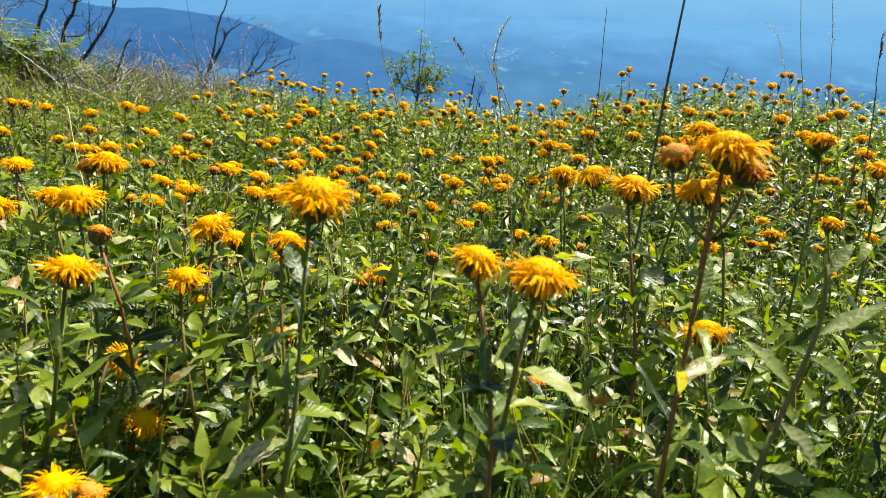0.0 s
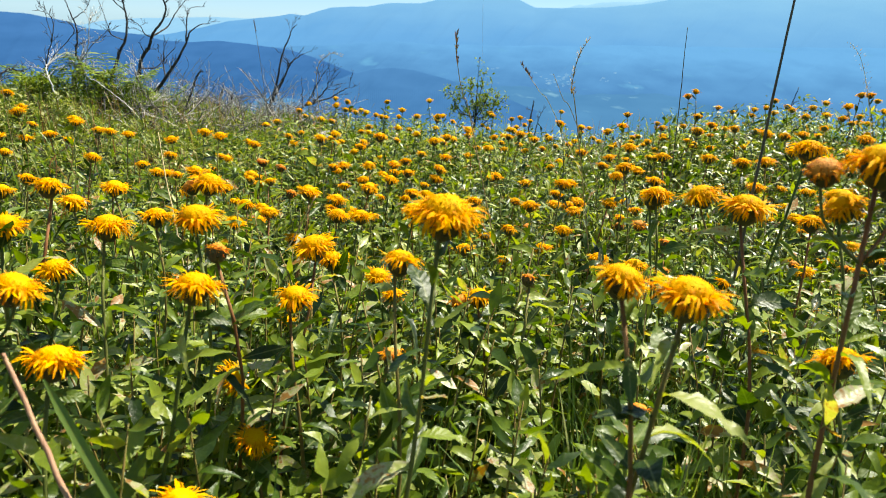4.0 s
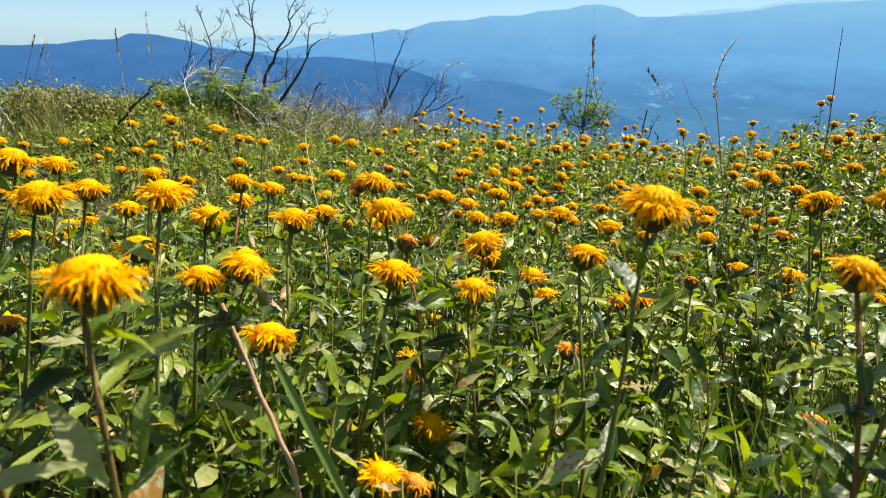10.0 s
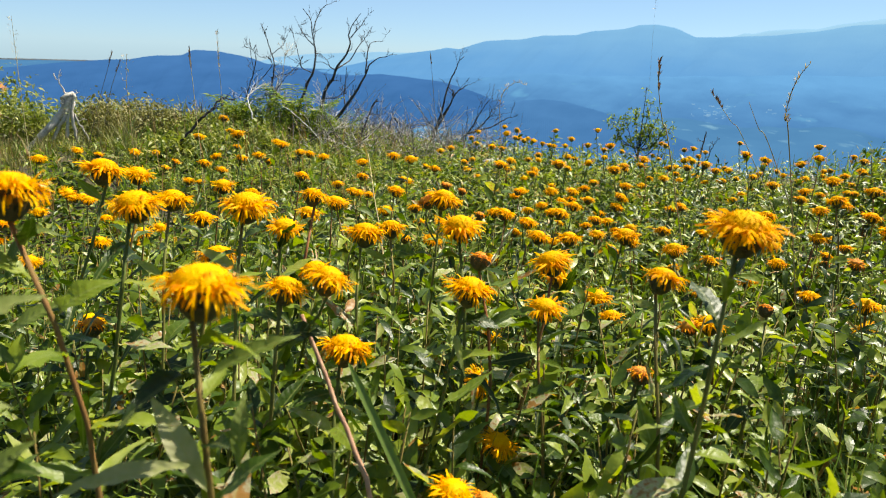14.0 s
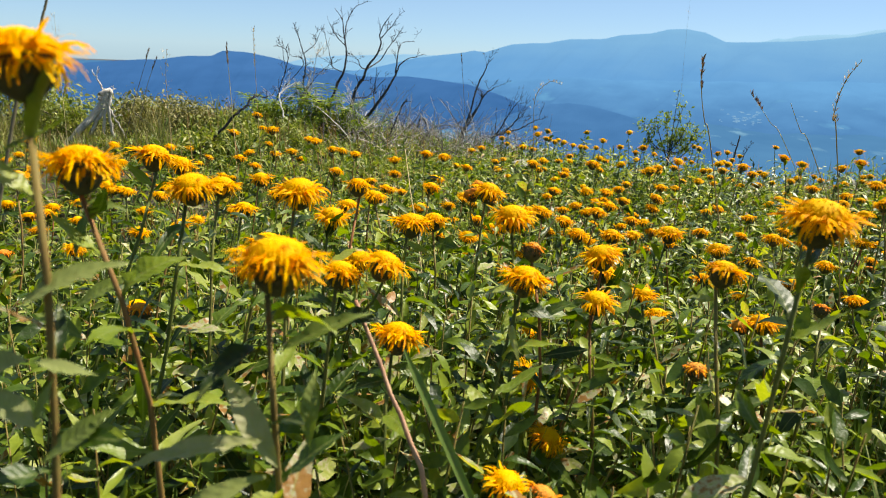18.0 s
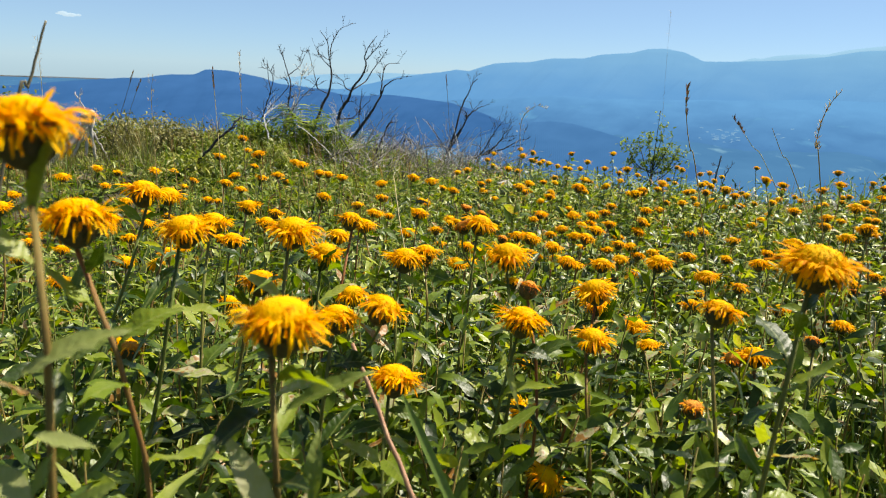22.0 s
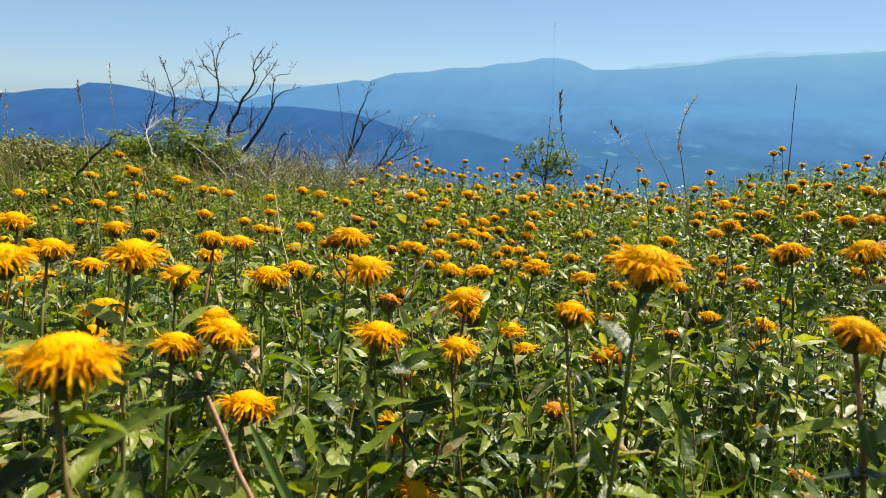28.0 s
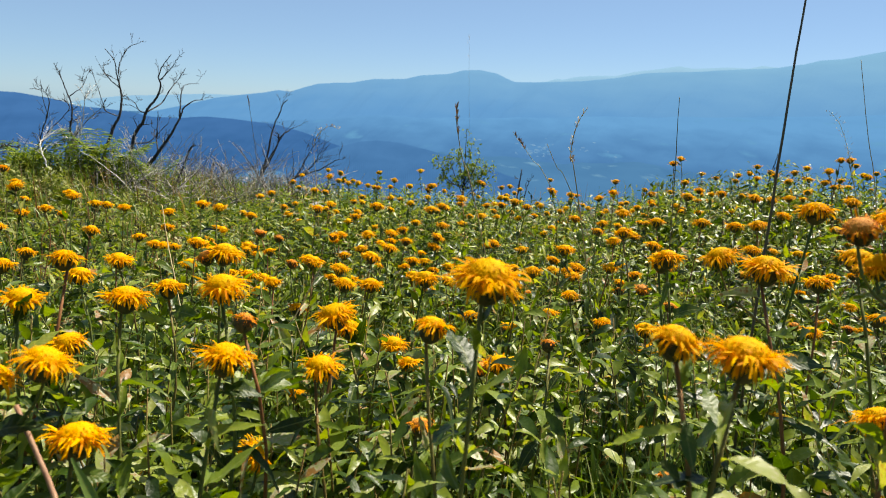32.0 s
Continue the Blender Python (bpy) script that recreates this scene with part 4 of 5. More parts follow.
plant(1.268, 2.315, 0.430, 0.045, "full", leaves=9)
plant(1.208, 2.694, 0.397, 0.045, "full", leaves=9)
plant(1.117, 3.155, 0.314, 0.045, "full", leaves=9)
plant(1.118, 2.100, 0.360, 0.045, "full", leaves=9)
plant(1.020, 1.711, 0.366, 0.045, "full", leaves=9)
plant(0.865, 2.215, 0.342, 0.045, "full", leaves=9)
plant(0.960, 1.577, 0.350, 0.048, "full", leaves=9)
plant(0.817, 2.233, 0.333, 0.045, "shaggy", leaves=9)



# ---- scattered flowering plants of the far meadow ----
def leafy_shoot(heap, base, h, n, size, rng, lean=0.15, segments=4, low=0.12, stems=None):
    """A leafy shoot without a flower: leaves in a spiral up a thin stem."""
    tip = base + np.array([rng.normal(0, lean) * h, rng.normal(0.12 if lean > 0.1 else 0, lean) * h, h])
    a0 = rng.uniform(0, 6.28)
    if stems is not None:
        v, f = tube(bend([base, base * 0.5 + tip * 0.5 + rng.normal(0, 0.004, 3), tip], 5), np.linspace(0.0016, 0.0007, 5), 4)
        stems.add(v, f)
    for i in range(n):
        s = low + (1 - low) * (i + rng.uniform(0, 0.6)) / n
        L = size * (1.15 - 0.5 * s) * rng.uniform(0.75, 1.25)
        v, f = any_leaf(L, segments, rng)
        v = v @ rot(rng.normal(0, 0.4), -rng.normal(0.14 + 0.32 * s, 0.32), a0 + 2.4 * i + rng.normal(0, 0.3)).T
        heap.add(v + base * (1 - s) + tip * s, f)
    return tip


def canopy(x, y):
    """The height of the leaf canopy over the ground."""
    d = math.hypot(x, y)
    mound = 1 - 0.76 * float(step(-0.9, -1.5, x) * step(1.6, 2.2, d))
    return mound * float(np.interp(d, [0.15, 0.35, 0.6, 1.0, 1.6, 2.6, 3.3, 4.0], [0.16, 0.25, 0.3, 0.3, 0.3, 0.3, 0.26, 0.13]))


def in_gap(x, y):
    """The thin, short stretch of meadow below the propped root wood."""
    s = min(1.0, max(0.0, ((x + 1.0) * -1.65 + (y - 0.8) * 1.25) / (1.65 ** 2 + 1.25 ** 2)))
    return math.hypot(x + 1.0 + 1.65 * s, y - 0.8 - 1.25 * s) < 0.05 + 0.2 * s


def far_plants(count, seed):
    """Whole plants beyond the ones that can be picked out singly: stem, foliage and head, built from a few shared meshes."""
    rng = np.random.default_rng(seed)
    kinds = []
    for i in range(5):
        heap = Heap()
        leafy_shoot(heap, np.zeros(3), 0.97, 22, 0.13, rng, 0.02, 3)
        kinds.append(heap.mesh("foliage", M_leaf_many))
    rest = {"stem": Heap(), "foliage": Heap(), "blossom": Heap(), "disc": Heap()}
    made = 0
    while made < count:
        a, d = math.radians(rng.uniform(-58, 42)), math.sqrt(rng.uniform(1.0 ** 2, 3.3 ** 2))
        x, y = d * math.sin(a), d * math.cos(a)
        if x < -1.0 and d > 1.9:
            continue
        if noise.noise(Vector((x * 1.7, y * 1.7, 3.0))) < -0.1 - 0.1 * rng.random():
            continue
        z0 = float(ground_z(x, y)) - 0.004
        h = min(0.4, rng.normal(0.335, 0.035)) * (1.0 if d < 1.8 else 0.9) * (0.86 if x > 0.3 else 1.0)
        kind = "old" if rng.random() < 0.1 else ("shaggy" if rng.random() < 0.3 else "full")
        stem_me, leaf_me = STEMS[int(rng.integers(4))], kinds[int(rng.integers(5))]
        spin, size = rng.uniform(0, 360), rng.uniform(0.033, 0.044)
        tx, ty = rng.normal(-0.16, 0.2), rng.normal(0.06, 0.2)
        made += 1
        if d < 1.95:
            root = new("flowering_plant")
            root.location = (x, y, z0)
            tagged(root, LABELS[kind], "wildflower", "yellow wildflowers of the meadow")
            part("stem", stem_me, root, Matrix.Diagonal((1, 1, h, 1)))
            part("foliage", leaf_me, root, pose(0, 0, 0, 0, 0, spin) @ Matrix.Diagonal((0.42, 0.42, h, 1)))
            add_head(root, kind, Vector((0, 0, h + 0.013)), size, tx, ty)
            continue
        cup, disc, rays = plants.choice(FAR_HEADS)
        k = size / 0.051
        head_m = pose(0, 0, h + 0.013) @ Euler((tx, ty, 0)).to_matrix().to_4x4() @ pose(0, 0, 0, 0, 0, spin) @ Matrix.Diagonal((k, k, k, 1))
        for key, me, m in (("stem", stem_me, Matrix.Diagonal((1, 1, h, 1))), ("foliage", leaf_me, pose(0, 0, 0, 0, 0, spin) @ Matrix.Diagonal((0.42, 0.42, h, 1))),
                           ("blossom", rays, head_m), ("disc", disc, head_m), ("stem", cup, head_m)):
            co = np.empty(len(me.vertices) * 3)
            me.vertices.foreach_get("co", co)
            mm = np.array(pose(x, y, z0) @ m)
            rest[key].add(co.reshape(-1, 3) @ mm[:3, :3].T + mm[:3, 3], [tuple(p.vertices) for p in me.polygons])
    for key, material, words in (("stem", M_stem, "thin stems of the far flowers"), ("foliage", M_leaf_many, "leaves of the far flowers"),
                                 ("blossom", M_ray, "yellow ray florets of the far flowers"), ("disc", M_disc, "golden flower centres of the far meadow")):
        tagged(new("far_flowers", rest[key].mesh("far_flowers_" + key, material)), words, "wildflowers", kind="stuff")


far_plants(300, 17)


def undergrowth(name, label, count, dmin, dmax, size, leaves, segments, seed, az=(-68, 48), low=0.12):
    rng = np.random.default_rng(seed)
    heap, stalks = Heap(), Heap()
    for _ in range(count):
        a, d = math.radians(rng.uniform(*az)), math.sqrt(rng.uniform(dmin ** 2, dmax ** 2))
        x, y = d * math.sin(a), d * math.cos(a)
        h = canopy(x, y) * rng.uniform(0.5, 1.2) * (0.55 if in_gap(x, y) else 1.0)
        leafy_shoot(heap, np.array([x, y, float(ground_z(x, y)) - 0.003]), h, leaves, size, rng, 0.18, segments, low, stalks if low > 0.2 else None)
    if low > 0.2:
        tagged(new(name, stalks.mesh(name + "_stems", M_stem)), "thin green and brown stems of the undergrowth", "undergrowth", kind="stuff")
    ob = new(name, heap.mesh(name, M_leaf_many))
    return tagged(ob, label, "undergrowth", kind="stuff")


undergrowth("undergrowth", "dense green lance-shaped leaves between the flower stems", 760, 0.2, 1.0, 0.044, 20, 5, 201, low=0.36)
undergrowth("undergrowth", "dense green foliage of the middle meadow", 1650, 0.9, 1.8, 0.044, 17, 4, 202, low=0.32)
undergrowth("undergrowth", "green foliage of the far meadow", 3900, 1.7, 3.8, 0.045, 13, 2, 203)
undergrowth("undergrowth", "green foliage of the meadow behind and beside the path", 3600, 0.6, 5.0, 0.07, 9, 2, 204, az=(48, 292))


def grass(name, label, count, dmin, dmax, h0, h1, width, seed, az=(-68, 48), material=None):
    rng = np.random.default_rng(seed)
    heap = Heap()
    for _ in range(count):
        a, d = math.radians(rng.uniform(*az)), math.sqrt(rng.uniform(dmin ** 2, dmax ** 2))
        x, y = d * math.sin(a), d * math.cos(a)
        base = np.array([x, y, float(ground_z(x, y)) - 0.003])
        for _ in range(int(rng.integers(2, 6))):
            h, w = rng.uniform(h0, h1) * (0.5 if in_gap(x, y) else 1.0), width * rng.uniform(0.6, 1.3)
            dirn = rng.uniform(0, 6.28)
            out = np.array([math.cos(dirn), math.sin(dirn), 0])
            side = np.array([-out[1], out[0], 0])
            bow = rng.uniform(0.05, 0.6)
            b = base + np.array([*rng.normal(0, 0.012, 2), 0])
            v = []
            for s, k in ((0, 0.8), (0.35, 1), (0.7, 0.75), (1, 0.06)):
                c = b + out * bow * h * s ** 2 + np.array([0, 0, h * s * (1 - 0.35 * bow * s)])
                v += [c - side * w * k, c + side * w * k]
            heap.add(v, [(0, 1, 3, 2), (2, 3, 5, 4), (4, 5, 7, 6)])
    ob = new(name, heap.mesh(name, material or M_grass))
    return tagged(ob, label, "grass", kind="stuff")


grass("meadow_grass", "green grass blades among the flower stems", 2000, 0.22, 1.6, 0.12, 0.31, 0.0014, 301)
grass("meadow_grass", "fine green and straw-coloured grass of the far meadow", 1500, 1.5, 4.4, 0.08, 0.2, 0.002, 302)
grass("dry_grass", "dry reddish-brown grass between the far flowers", 600, 1.7, 4.2, 0.1, 0.24, 0.0016, 306, material=M_dry)
grass("meadow_grass", "light green grass tuft in a gap between the flowers", 260, 0.42, 0.85, 0.16, 0.3, 0.0017, 307, az=(2, 34))
grass("brow_grass", "thin dry grass along the brow of the meadow", 1300, 3.0, 5.4, 0.04, 0.11, 0.0016, 303, az=(-70, 40))
grass("mound_grass", "tall fine olive and straw-coloured grass on the mound", 750, 2.85, 3.7, 0.1, 0.22, 0.0011, 305, az=(-66, -46), material=M_heath)
grass("meadow_grass", "rough green grass of the meadow all around", 3800, 0.5, 6.5, 0.1, 0.22, 0.004, 304, az=(46, 294))

# ---- grass culms that stand above the meadow ----
def culm(points, head="bare", thick=0.0011, dark=False, label="", name="grass_stalk"):
    """A single thin stalk from the ground through the points given from its tip downwards, with a seed head of the kind named."""
    rng = np.random.default_rng(int(abs(points[0][0] * 7919 + points[0][1] * 104729)))
    tip, low = np.array(points[0], float), np.array(points[-1], float)
    above = np.array(points[-2], float)
    foot = low + (low - above) * 0.6 * (low[2] + 0.1 - float(ground_z(low[0], low[1]))) / max(0.02, above[2] - low[2])
    foot[2] = float(ground_z(foot[0], foot[1])) - 0.003
    line = bend([foot] + [np.array(p, float) for p in points[::-1]], 22, 0.0002, rng)
    root = new(name)
    root.location = foot
    tagged(root, label or "dry straw-coloured grass stalk with a loose seed head", "grass stalk", "tall stalks over the meadow")
    thick = thick * 1.3
    stem = np.linspace(thick, thick * (0.4 if head != "bare" else 0.5), 22)
    v, f = tube(line - foot, stem, 5)
    part("stalk", mesh_of("stalk", v.tolist(), f, M_culm_dark if dark else M_straw), root)
    if head == "bare":
        return root
    heap = Heap()
    total = {"spike": 0.055, "plume": 0.12, "loose": 0.16}[head]
    seg = np.linalg.norm(np.diff(line, axis=0), axis=1)
    along = np.concatenate([[0], np.cumsum(seg)])
    n = {"spike": 40, "plume": 64, "loose": 46}[head]
    for k in range(n):
        s = along[-1] - total * rng.uniform(0, 1) ** (0.8 if head != "loose" else 1.0)
        c = np.array([np.interp(s, along, line[:, i]) for i in range(3)]) - foot
        L = {"spike": 0.011, "plume": 0.0075, "loose": 0.008}[head] * rng.uniform(0.7, 1.3)
        spread = {"spike": 0.25, "plume": 0.5, "loose": 0.9}[head]
        az = rng.uniform(0, 6.28)
        v, f = leaf_shape(L, L * 0.24, 0.4, 0.1, 0.0, 3, 0.35, k)
        off = {"spike": 0.0012, "plume": 0.0028, "loose": 0.013}[head] * rng.uniform(0.3, 1)
        heap.add(v @ rot(0, -(math.pi / 2 - spread * rng.uniform(0.4, 1.1)), az).T + c + np.array([off * math.cos(az), off * math.sin(az), 0]), f)
    part("seed_head", heap.mesh("seed_head", M_spikelet_dark if head == "spike" else M_spikelet), root)
    return root


culm([(0.246, 0.822, 0.800), (0.225, 0.780, 0.618), (0.220, 0.770, 0.464)], "bare", 0.0015, True, "tall dark bare stalk rising over the flowers")
culm([(0.254, 1.341, 0.630), (0.258, 1.340, 0.551), (0.264, 1.340, 0.445)], "bare", 0.0009, True, "thin dark upright stalk among the flowers")
culm([(-0.172, 1.299, 0.597), (-0.167, 1.300, 0.545), (-0.152, 1.302, 0.484), (-0.130, 1.304, 0.422)], "spike", 0.001, False, "grass stalk with a rusty brown seed spike")
culm([(-0.331, 4.820, 1.068), (-0.318, 4.819, 0.743), (-0.293, 4.820, 0.268)], "loose", 0.0006, False, "very thin pale grass stalk with a loose top")
culm([(-1.361, 3.304, 0.591), (-1.349, 3.308, 0.500), (-1.314, 3.324, 0.154)], "spike", 0.0014, True, "grass stalk with a dark seed spike")
culm([(-0.044, 1.947, 0.521), (0.014, 1.943, 0.450), (0.073, 1.938, 0.373)], "spike", 0.001)
culm([(0.071, 1.260, 0.603), (0.054, 1.263, 0.569), (0.049, 1.264, 0.508), (0.065, 1.262, 0.452)], "plume", 0.0009)
culm([(-0.535, 1.856, 0.517), (-0.570, 1.847, 0.522), (-0.604, 1.840, 0.471), (-0.597, 1.842, 0.333)], "loose", 0.0009, False, "arching pale oat-like grass stalk")
culm([(0.044, 1.835, 0.505), (0.077, 1.831, 0.440), (0.120, 1.827, 0.375)], "bare", 0.001, False, "bleached bare grass stalk leaning over")
culm([(0.824, 1.837, 0.750), (0.865, 1.817, 0.557), (0.898, 1.799, 0.415)], "bare", 0.001, False, "thin straw stalk beside the flowers")
culm([(0.939, 1.898, 0.729), (0.965, 1.885, 0.618), (0.999, 1.865, 0.413)], "loose", 0.001)
culm([(0.905, 1.559, 0.620), (0.916, 1.552, 0.525), (0.929, 1.543, 0.434)], "spike", 0.0012, True, "dark dry stalk with a narrow seed spike")
culm([(0.866, 2.047, 0.621), (0.900, 2.032, 0.575), (0.946, 2.011, 0.436)], "loose", 0.0008)
culm([(-1.423, 1.539, 0.584), (-1.422, 1.540, 0.526), (-1.417, 1.545, 0.347)], "spike", 0.001)
culm([(-1.491, 1.754, 0.637), (-1.492, 1.754, 0.553), (-1.488, 1.758, 0.319)], "plume", 0.0008)
culm([(-1.396, 1.283, 0.567), (-1.402, 1.280, 0.500), (-1.400, 1.278, 0.400)], "loose", 0.0007)
culm([(-2.194, 1.639, 0.662), (-2.195, 1.637, 0.580), (-2.197, 1.636, 0.447)], "loose", 0.0009)
culm([(-2.312, 2.160, 0.557), (-2.343, 2.129, 0.434), (-2.370, 2.102, 0.322)], "spike", 0.0012, True, "dark dry stalk leaning over the mound")
culm([(-2.384, 2.270, 0.517), (-2.415, 2.240, 0.414), (-2.446, 2.221, 0.291)], "spike", 0.0012, True, "dark dry stalk leaning over the mound")
culm([(-0.574, 0.316, 0.623), (-0.578, 0.302, 0.583), (-0.586, 0.282, 0.527)], "bare", 0.0011, True, "grey-brown bare stalk close to a tall flower")
culm([(-0.353, 0.995, 0.347), (-0.382, 0.956, 0.279), (-0.411, 0.926, 0.230)], "bare", 0.0013)
culm([(-0.688, 1.141, 0.404), (-0.648, 1.081, 0.336), (-0.608, 1.030, 0.257)], "bare", 0.0012)



def leafy_stem(points, leaves):
    """A flowerless stem through the points, from its foot, with single large leaves given by base, tip and width."""
    foot = Vector((points[0][0], points[0][1], float(ground_z(points[0][0], points[0][1])) - 0.003))
    root = new("leafy_stem")
    root.location = foot
    tagged(root, "flowerless green stem with broad lance-shaped leaves", "wild plant")
    v, f = tube(bend([(0, 0, 0)] + [Vector(q) - foot for q in points[1:]], 14), np.linspace(0.0018, 0.0011, 14), 6)
    part("stem", mesh_of("stem", v.tolist(), f, M_stem), root)
    for base, tip, width in leaves:
        broad_leaf(root, base, tip, width)
    return root


leafy_stem([(0.120, 0.270, 0.000), (0.159, 0.297, 0.389), (0.170, 0.309, 0.423), (0.182, 0.321, 0.454), (0.190, 0.331, 0.480), (0.191, 0.341, 0.505)], [
    ((0.184, 0.323, 0.460), (0.223, 0.319, 0.446), 0.013), ((0.177, 0.317, 0.443), (0.156, 0.328, 0.470), 0.010),
    ((0.172, 0.310, 0.427), (0.206, 0.302, 0.405), 0.013), ((0.164, 0.302, 0.404), (0.195, 0.299, 0.399), 0.011),
    ((0.187, 0.327, 0.470), (0.225, 0.335, 0.488), 0.010), ((0.165, 0.303, 0.407), (0.137, 0.300, 0.422), 0.012),
    ((0.191, 0.339, 0.500), (0.206, 0.348, 0.517), 0.008), ((0.191, 0.339, 0.500), (0.174, 0.342, 0.514), 0.007)])

# ---- a broken reddish stem and a broad blade in the near leaves ----
v, f = tube(bend([(-0.373, 0.364, 0.414), (-0.335, 0.341, 0.366), (-0.294, 0.314, 0.316), (-0.262, 0.305, 0.200), (-0.250, 0.295, 0.070)], 16, 0.0008, np.random.default_rng(1)), np.linspace(0.0015, 0.0021, 16), 7)
tagged(new("broken_stem", mesh_of("broken_stem", v.tolist(), f, M_brown_stem)), "bare reddish-brown broken stem leaning through the leaves", "plant stem")


def broad_blade(a, b, width, sag):
    a, b = np.array(a), np.array(b)
    side = np.cross(b - a, [0.1, -0.6, 0.8]); side /= np.linalg.norm(side)
    up = np.cross(side, b - a); up /= np.linalg.norm(up)
    v, fcs = [], []
    for i, s in enumerate(np.linspace(0, 1, 9)):
        c = a * (1 - s) + b * s + up * sag * math.sin(math.pi * s)
        w = width * (0.45 + 0.55 * math.sin(math.pi * min(1, s * 0.8 + 0.2))) * (0.25 if i == 0 else 1)
        v += [c - side * w + up * w * 0.4, c, c + side * w + up * w * 0.4]
        if i:
            k = i * 3
            fcs += [(k - 3, k - 2, k + 1, k), (k - 2, k - 1, k + 2, k + 1)]
    return mesh_of("grass_blade", v, fcs, M_grass)


tagged(new("sedge", broad_blade((-0.325, 0.343, 0.395), (-0.235, 0.315, 0.260), 0.0032, 0.006)), "broad pale green grass blade slanting between the flowers", "sedge")


# ---- dead shrubs ----
def limb(heap, points, r0, r1, rng, twigs=6, reach=0.16, wobble=0.0042, depth=1):
    """A crooked limb through a few points with side twigs that fork again."""
    line = bend(points, 6 * len(points), wobble, rng)
    v, f = tube(line, np.linspace(r0, r1, len(line)), 6 if r0 > 0.006 else 4)
    heap.add(v, f)
    for _ in range(twigs):
        k = int(rng.integers(len(line) // 4, len(line) - 1))
        d = line[k] - line[k - 1]
        d = d / (np.linalg.norm(d) + 1e-9) + rng.normal(0, 0.5, 3)
        d[2] = abs(d[2]) + 0.1
        d /= np.linalg.norm(d)
        L = reach * rng.uniform(0.35, 1.0)
        mid = line[k] + d * L * 0.5 + rng.normal(0, 0.05 * L, 3)
        r = max(0.0008, (r0 + (r1 - r0) * k / len(line)) * 0.4)
        limb(heap, [line[k], mid, line[k] + d * L + rng.normal(0, 0.07 * L, 3)], r, 0.0008, rng, 4 if depth > 0 else 0, reach * 0.5, 0.001, depth - 1)


def dead_shrub(name, label, foot, limbs, material, seed, twigs=10, reach=0.15, wobble=0.002):
    root = new(name)
    root.location = foot
    tagged(root, label, "dead shrub")
    rng = np.random.default_rng(seed)
    for pts, r0, r1 in limbs:
        heap = Heap()
        limb(heap, [np.array(p, float) - np.array(foot) for p in pts], r0, r1, rng, twigs, reach, wobble)
        part("limb", heap.mesh("limb", material), root)
    return root


def gz(x, y, up=0.0):
    return (x, y, float(ground_z(x, y)) + up)


def more_limbs(root, limbs, material, seed, twigs=4, reach=0.085, wobble=0.0008):
    """Further limbs of a dead shrub, each its own mesh."""
    rng = np.random.default_rng(seed)
    for pts, r0, r1 in limbs:
        heap = Heap()
        limb(heap, [np.array(p, float) - np.array(root.location) for p in pts], r0, r1, rng, twigs, reach, wobble)
        part("limb", heap.mesh("limb", material), root)


charred = dead_shrub("dead_shrub", "charred black leafless shrub with forking branches on the brow", gz(-2.20, 3.61), [
    ([gz(-2.29, 3.54, -0.02), (-2.31, 3.57, 0.23), (-2.28, 3.59, 0.33), (-2.26, 3.61, 0.40), (-2.24, 3.63, 0.45), (-2.23, 3.65, 0.55), (-2.24, 3.65, 0.63), (-2.25, 3.65, 0.69), (-2.26, 3.65, 0.76), (-2.30, 3.63, 0.82)], 0.0105, 0.0014),
    ([gz(-2.21, 3.62, -0.02), (-2.19, 3.63, 0.22), (-2.17, 3.63, 0.30), (-2.15, 3.63, 0.36), (-2.11, 3.64, 0.42), (-2.08, 3.64, 0.49), (-2.03, 3.66, 0.56), (-2.00, 3.66, 0.63), (-2.00, 3.64, 0.68), (-1.97, 3.64, 0.74), (-1.93, 3.66, 0.80)], 0.0125, 0.0014)], M_bark, 71, 6, 0.09, 0.0008)
more_limbs(charred, [
    ([(-2.24, 3.65, 0.68), (-2.24, 3.67, 0.74), (-2.23, 3.70, 0.79), (-2.21, 3.73, 0.84), (-2.18, 3.77, 0.86)], 0.0042, 0.0012),
    ([(-2.24, 3.65, 0.61), (-2.26, 3.60, 0.65), (-2.27, 3.56, 0.69), (-2.27, 3.52, 0.73)], 0.0034, 0.001),
    ([(-2.00, 3.66, 0.66), (-1.96, 3.66, 0.70), (-1.92, 3.64, 0.73), (-1.87, 3.62, 0.78)], 0.0045, 0.0012),
    ([(-2.08, 3.64, 0.48), (-2.05, 3.75, 0.53), (-2.02, 3.79, 0.60), (-1.99, 3.85, 0.67), (-1.96, 3.89, 0.74)], 0.006, 0.0013),
    ([(-2.09, 3.66, 0.47), (-2.12, 3.63, 0.49), (-2.12, 3.59, 0.53), (-2.12, 3.54, 0.55)], 0.0042, 0.0012)], M_bark, 171)
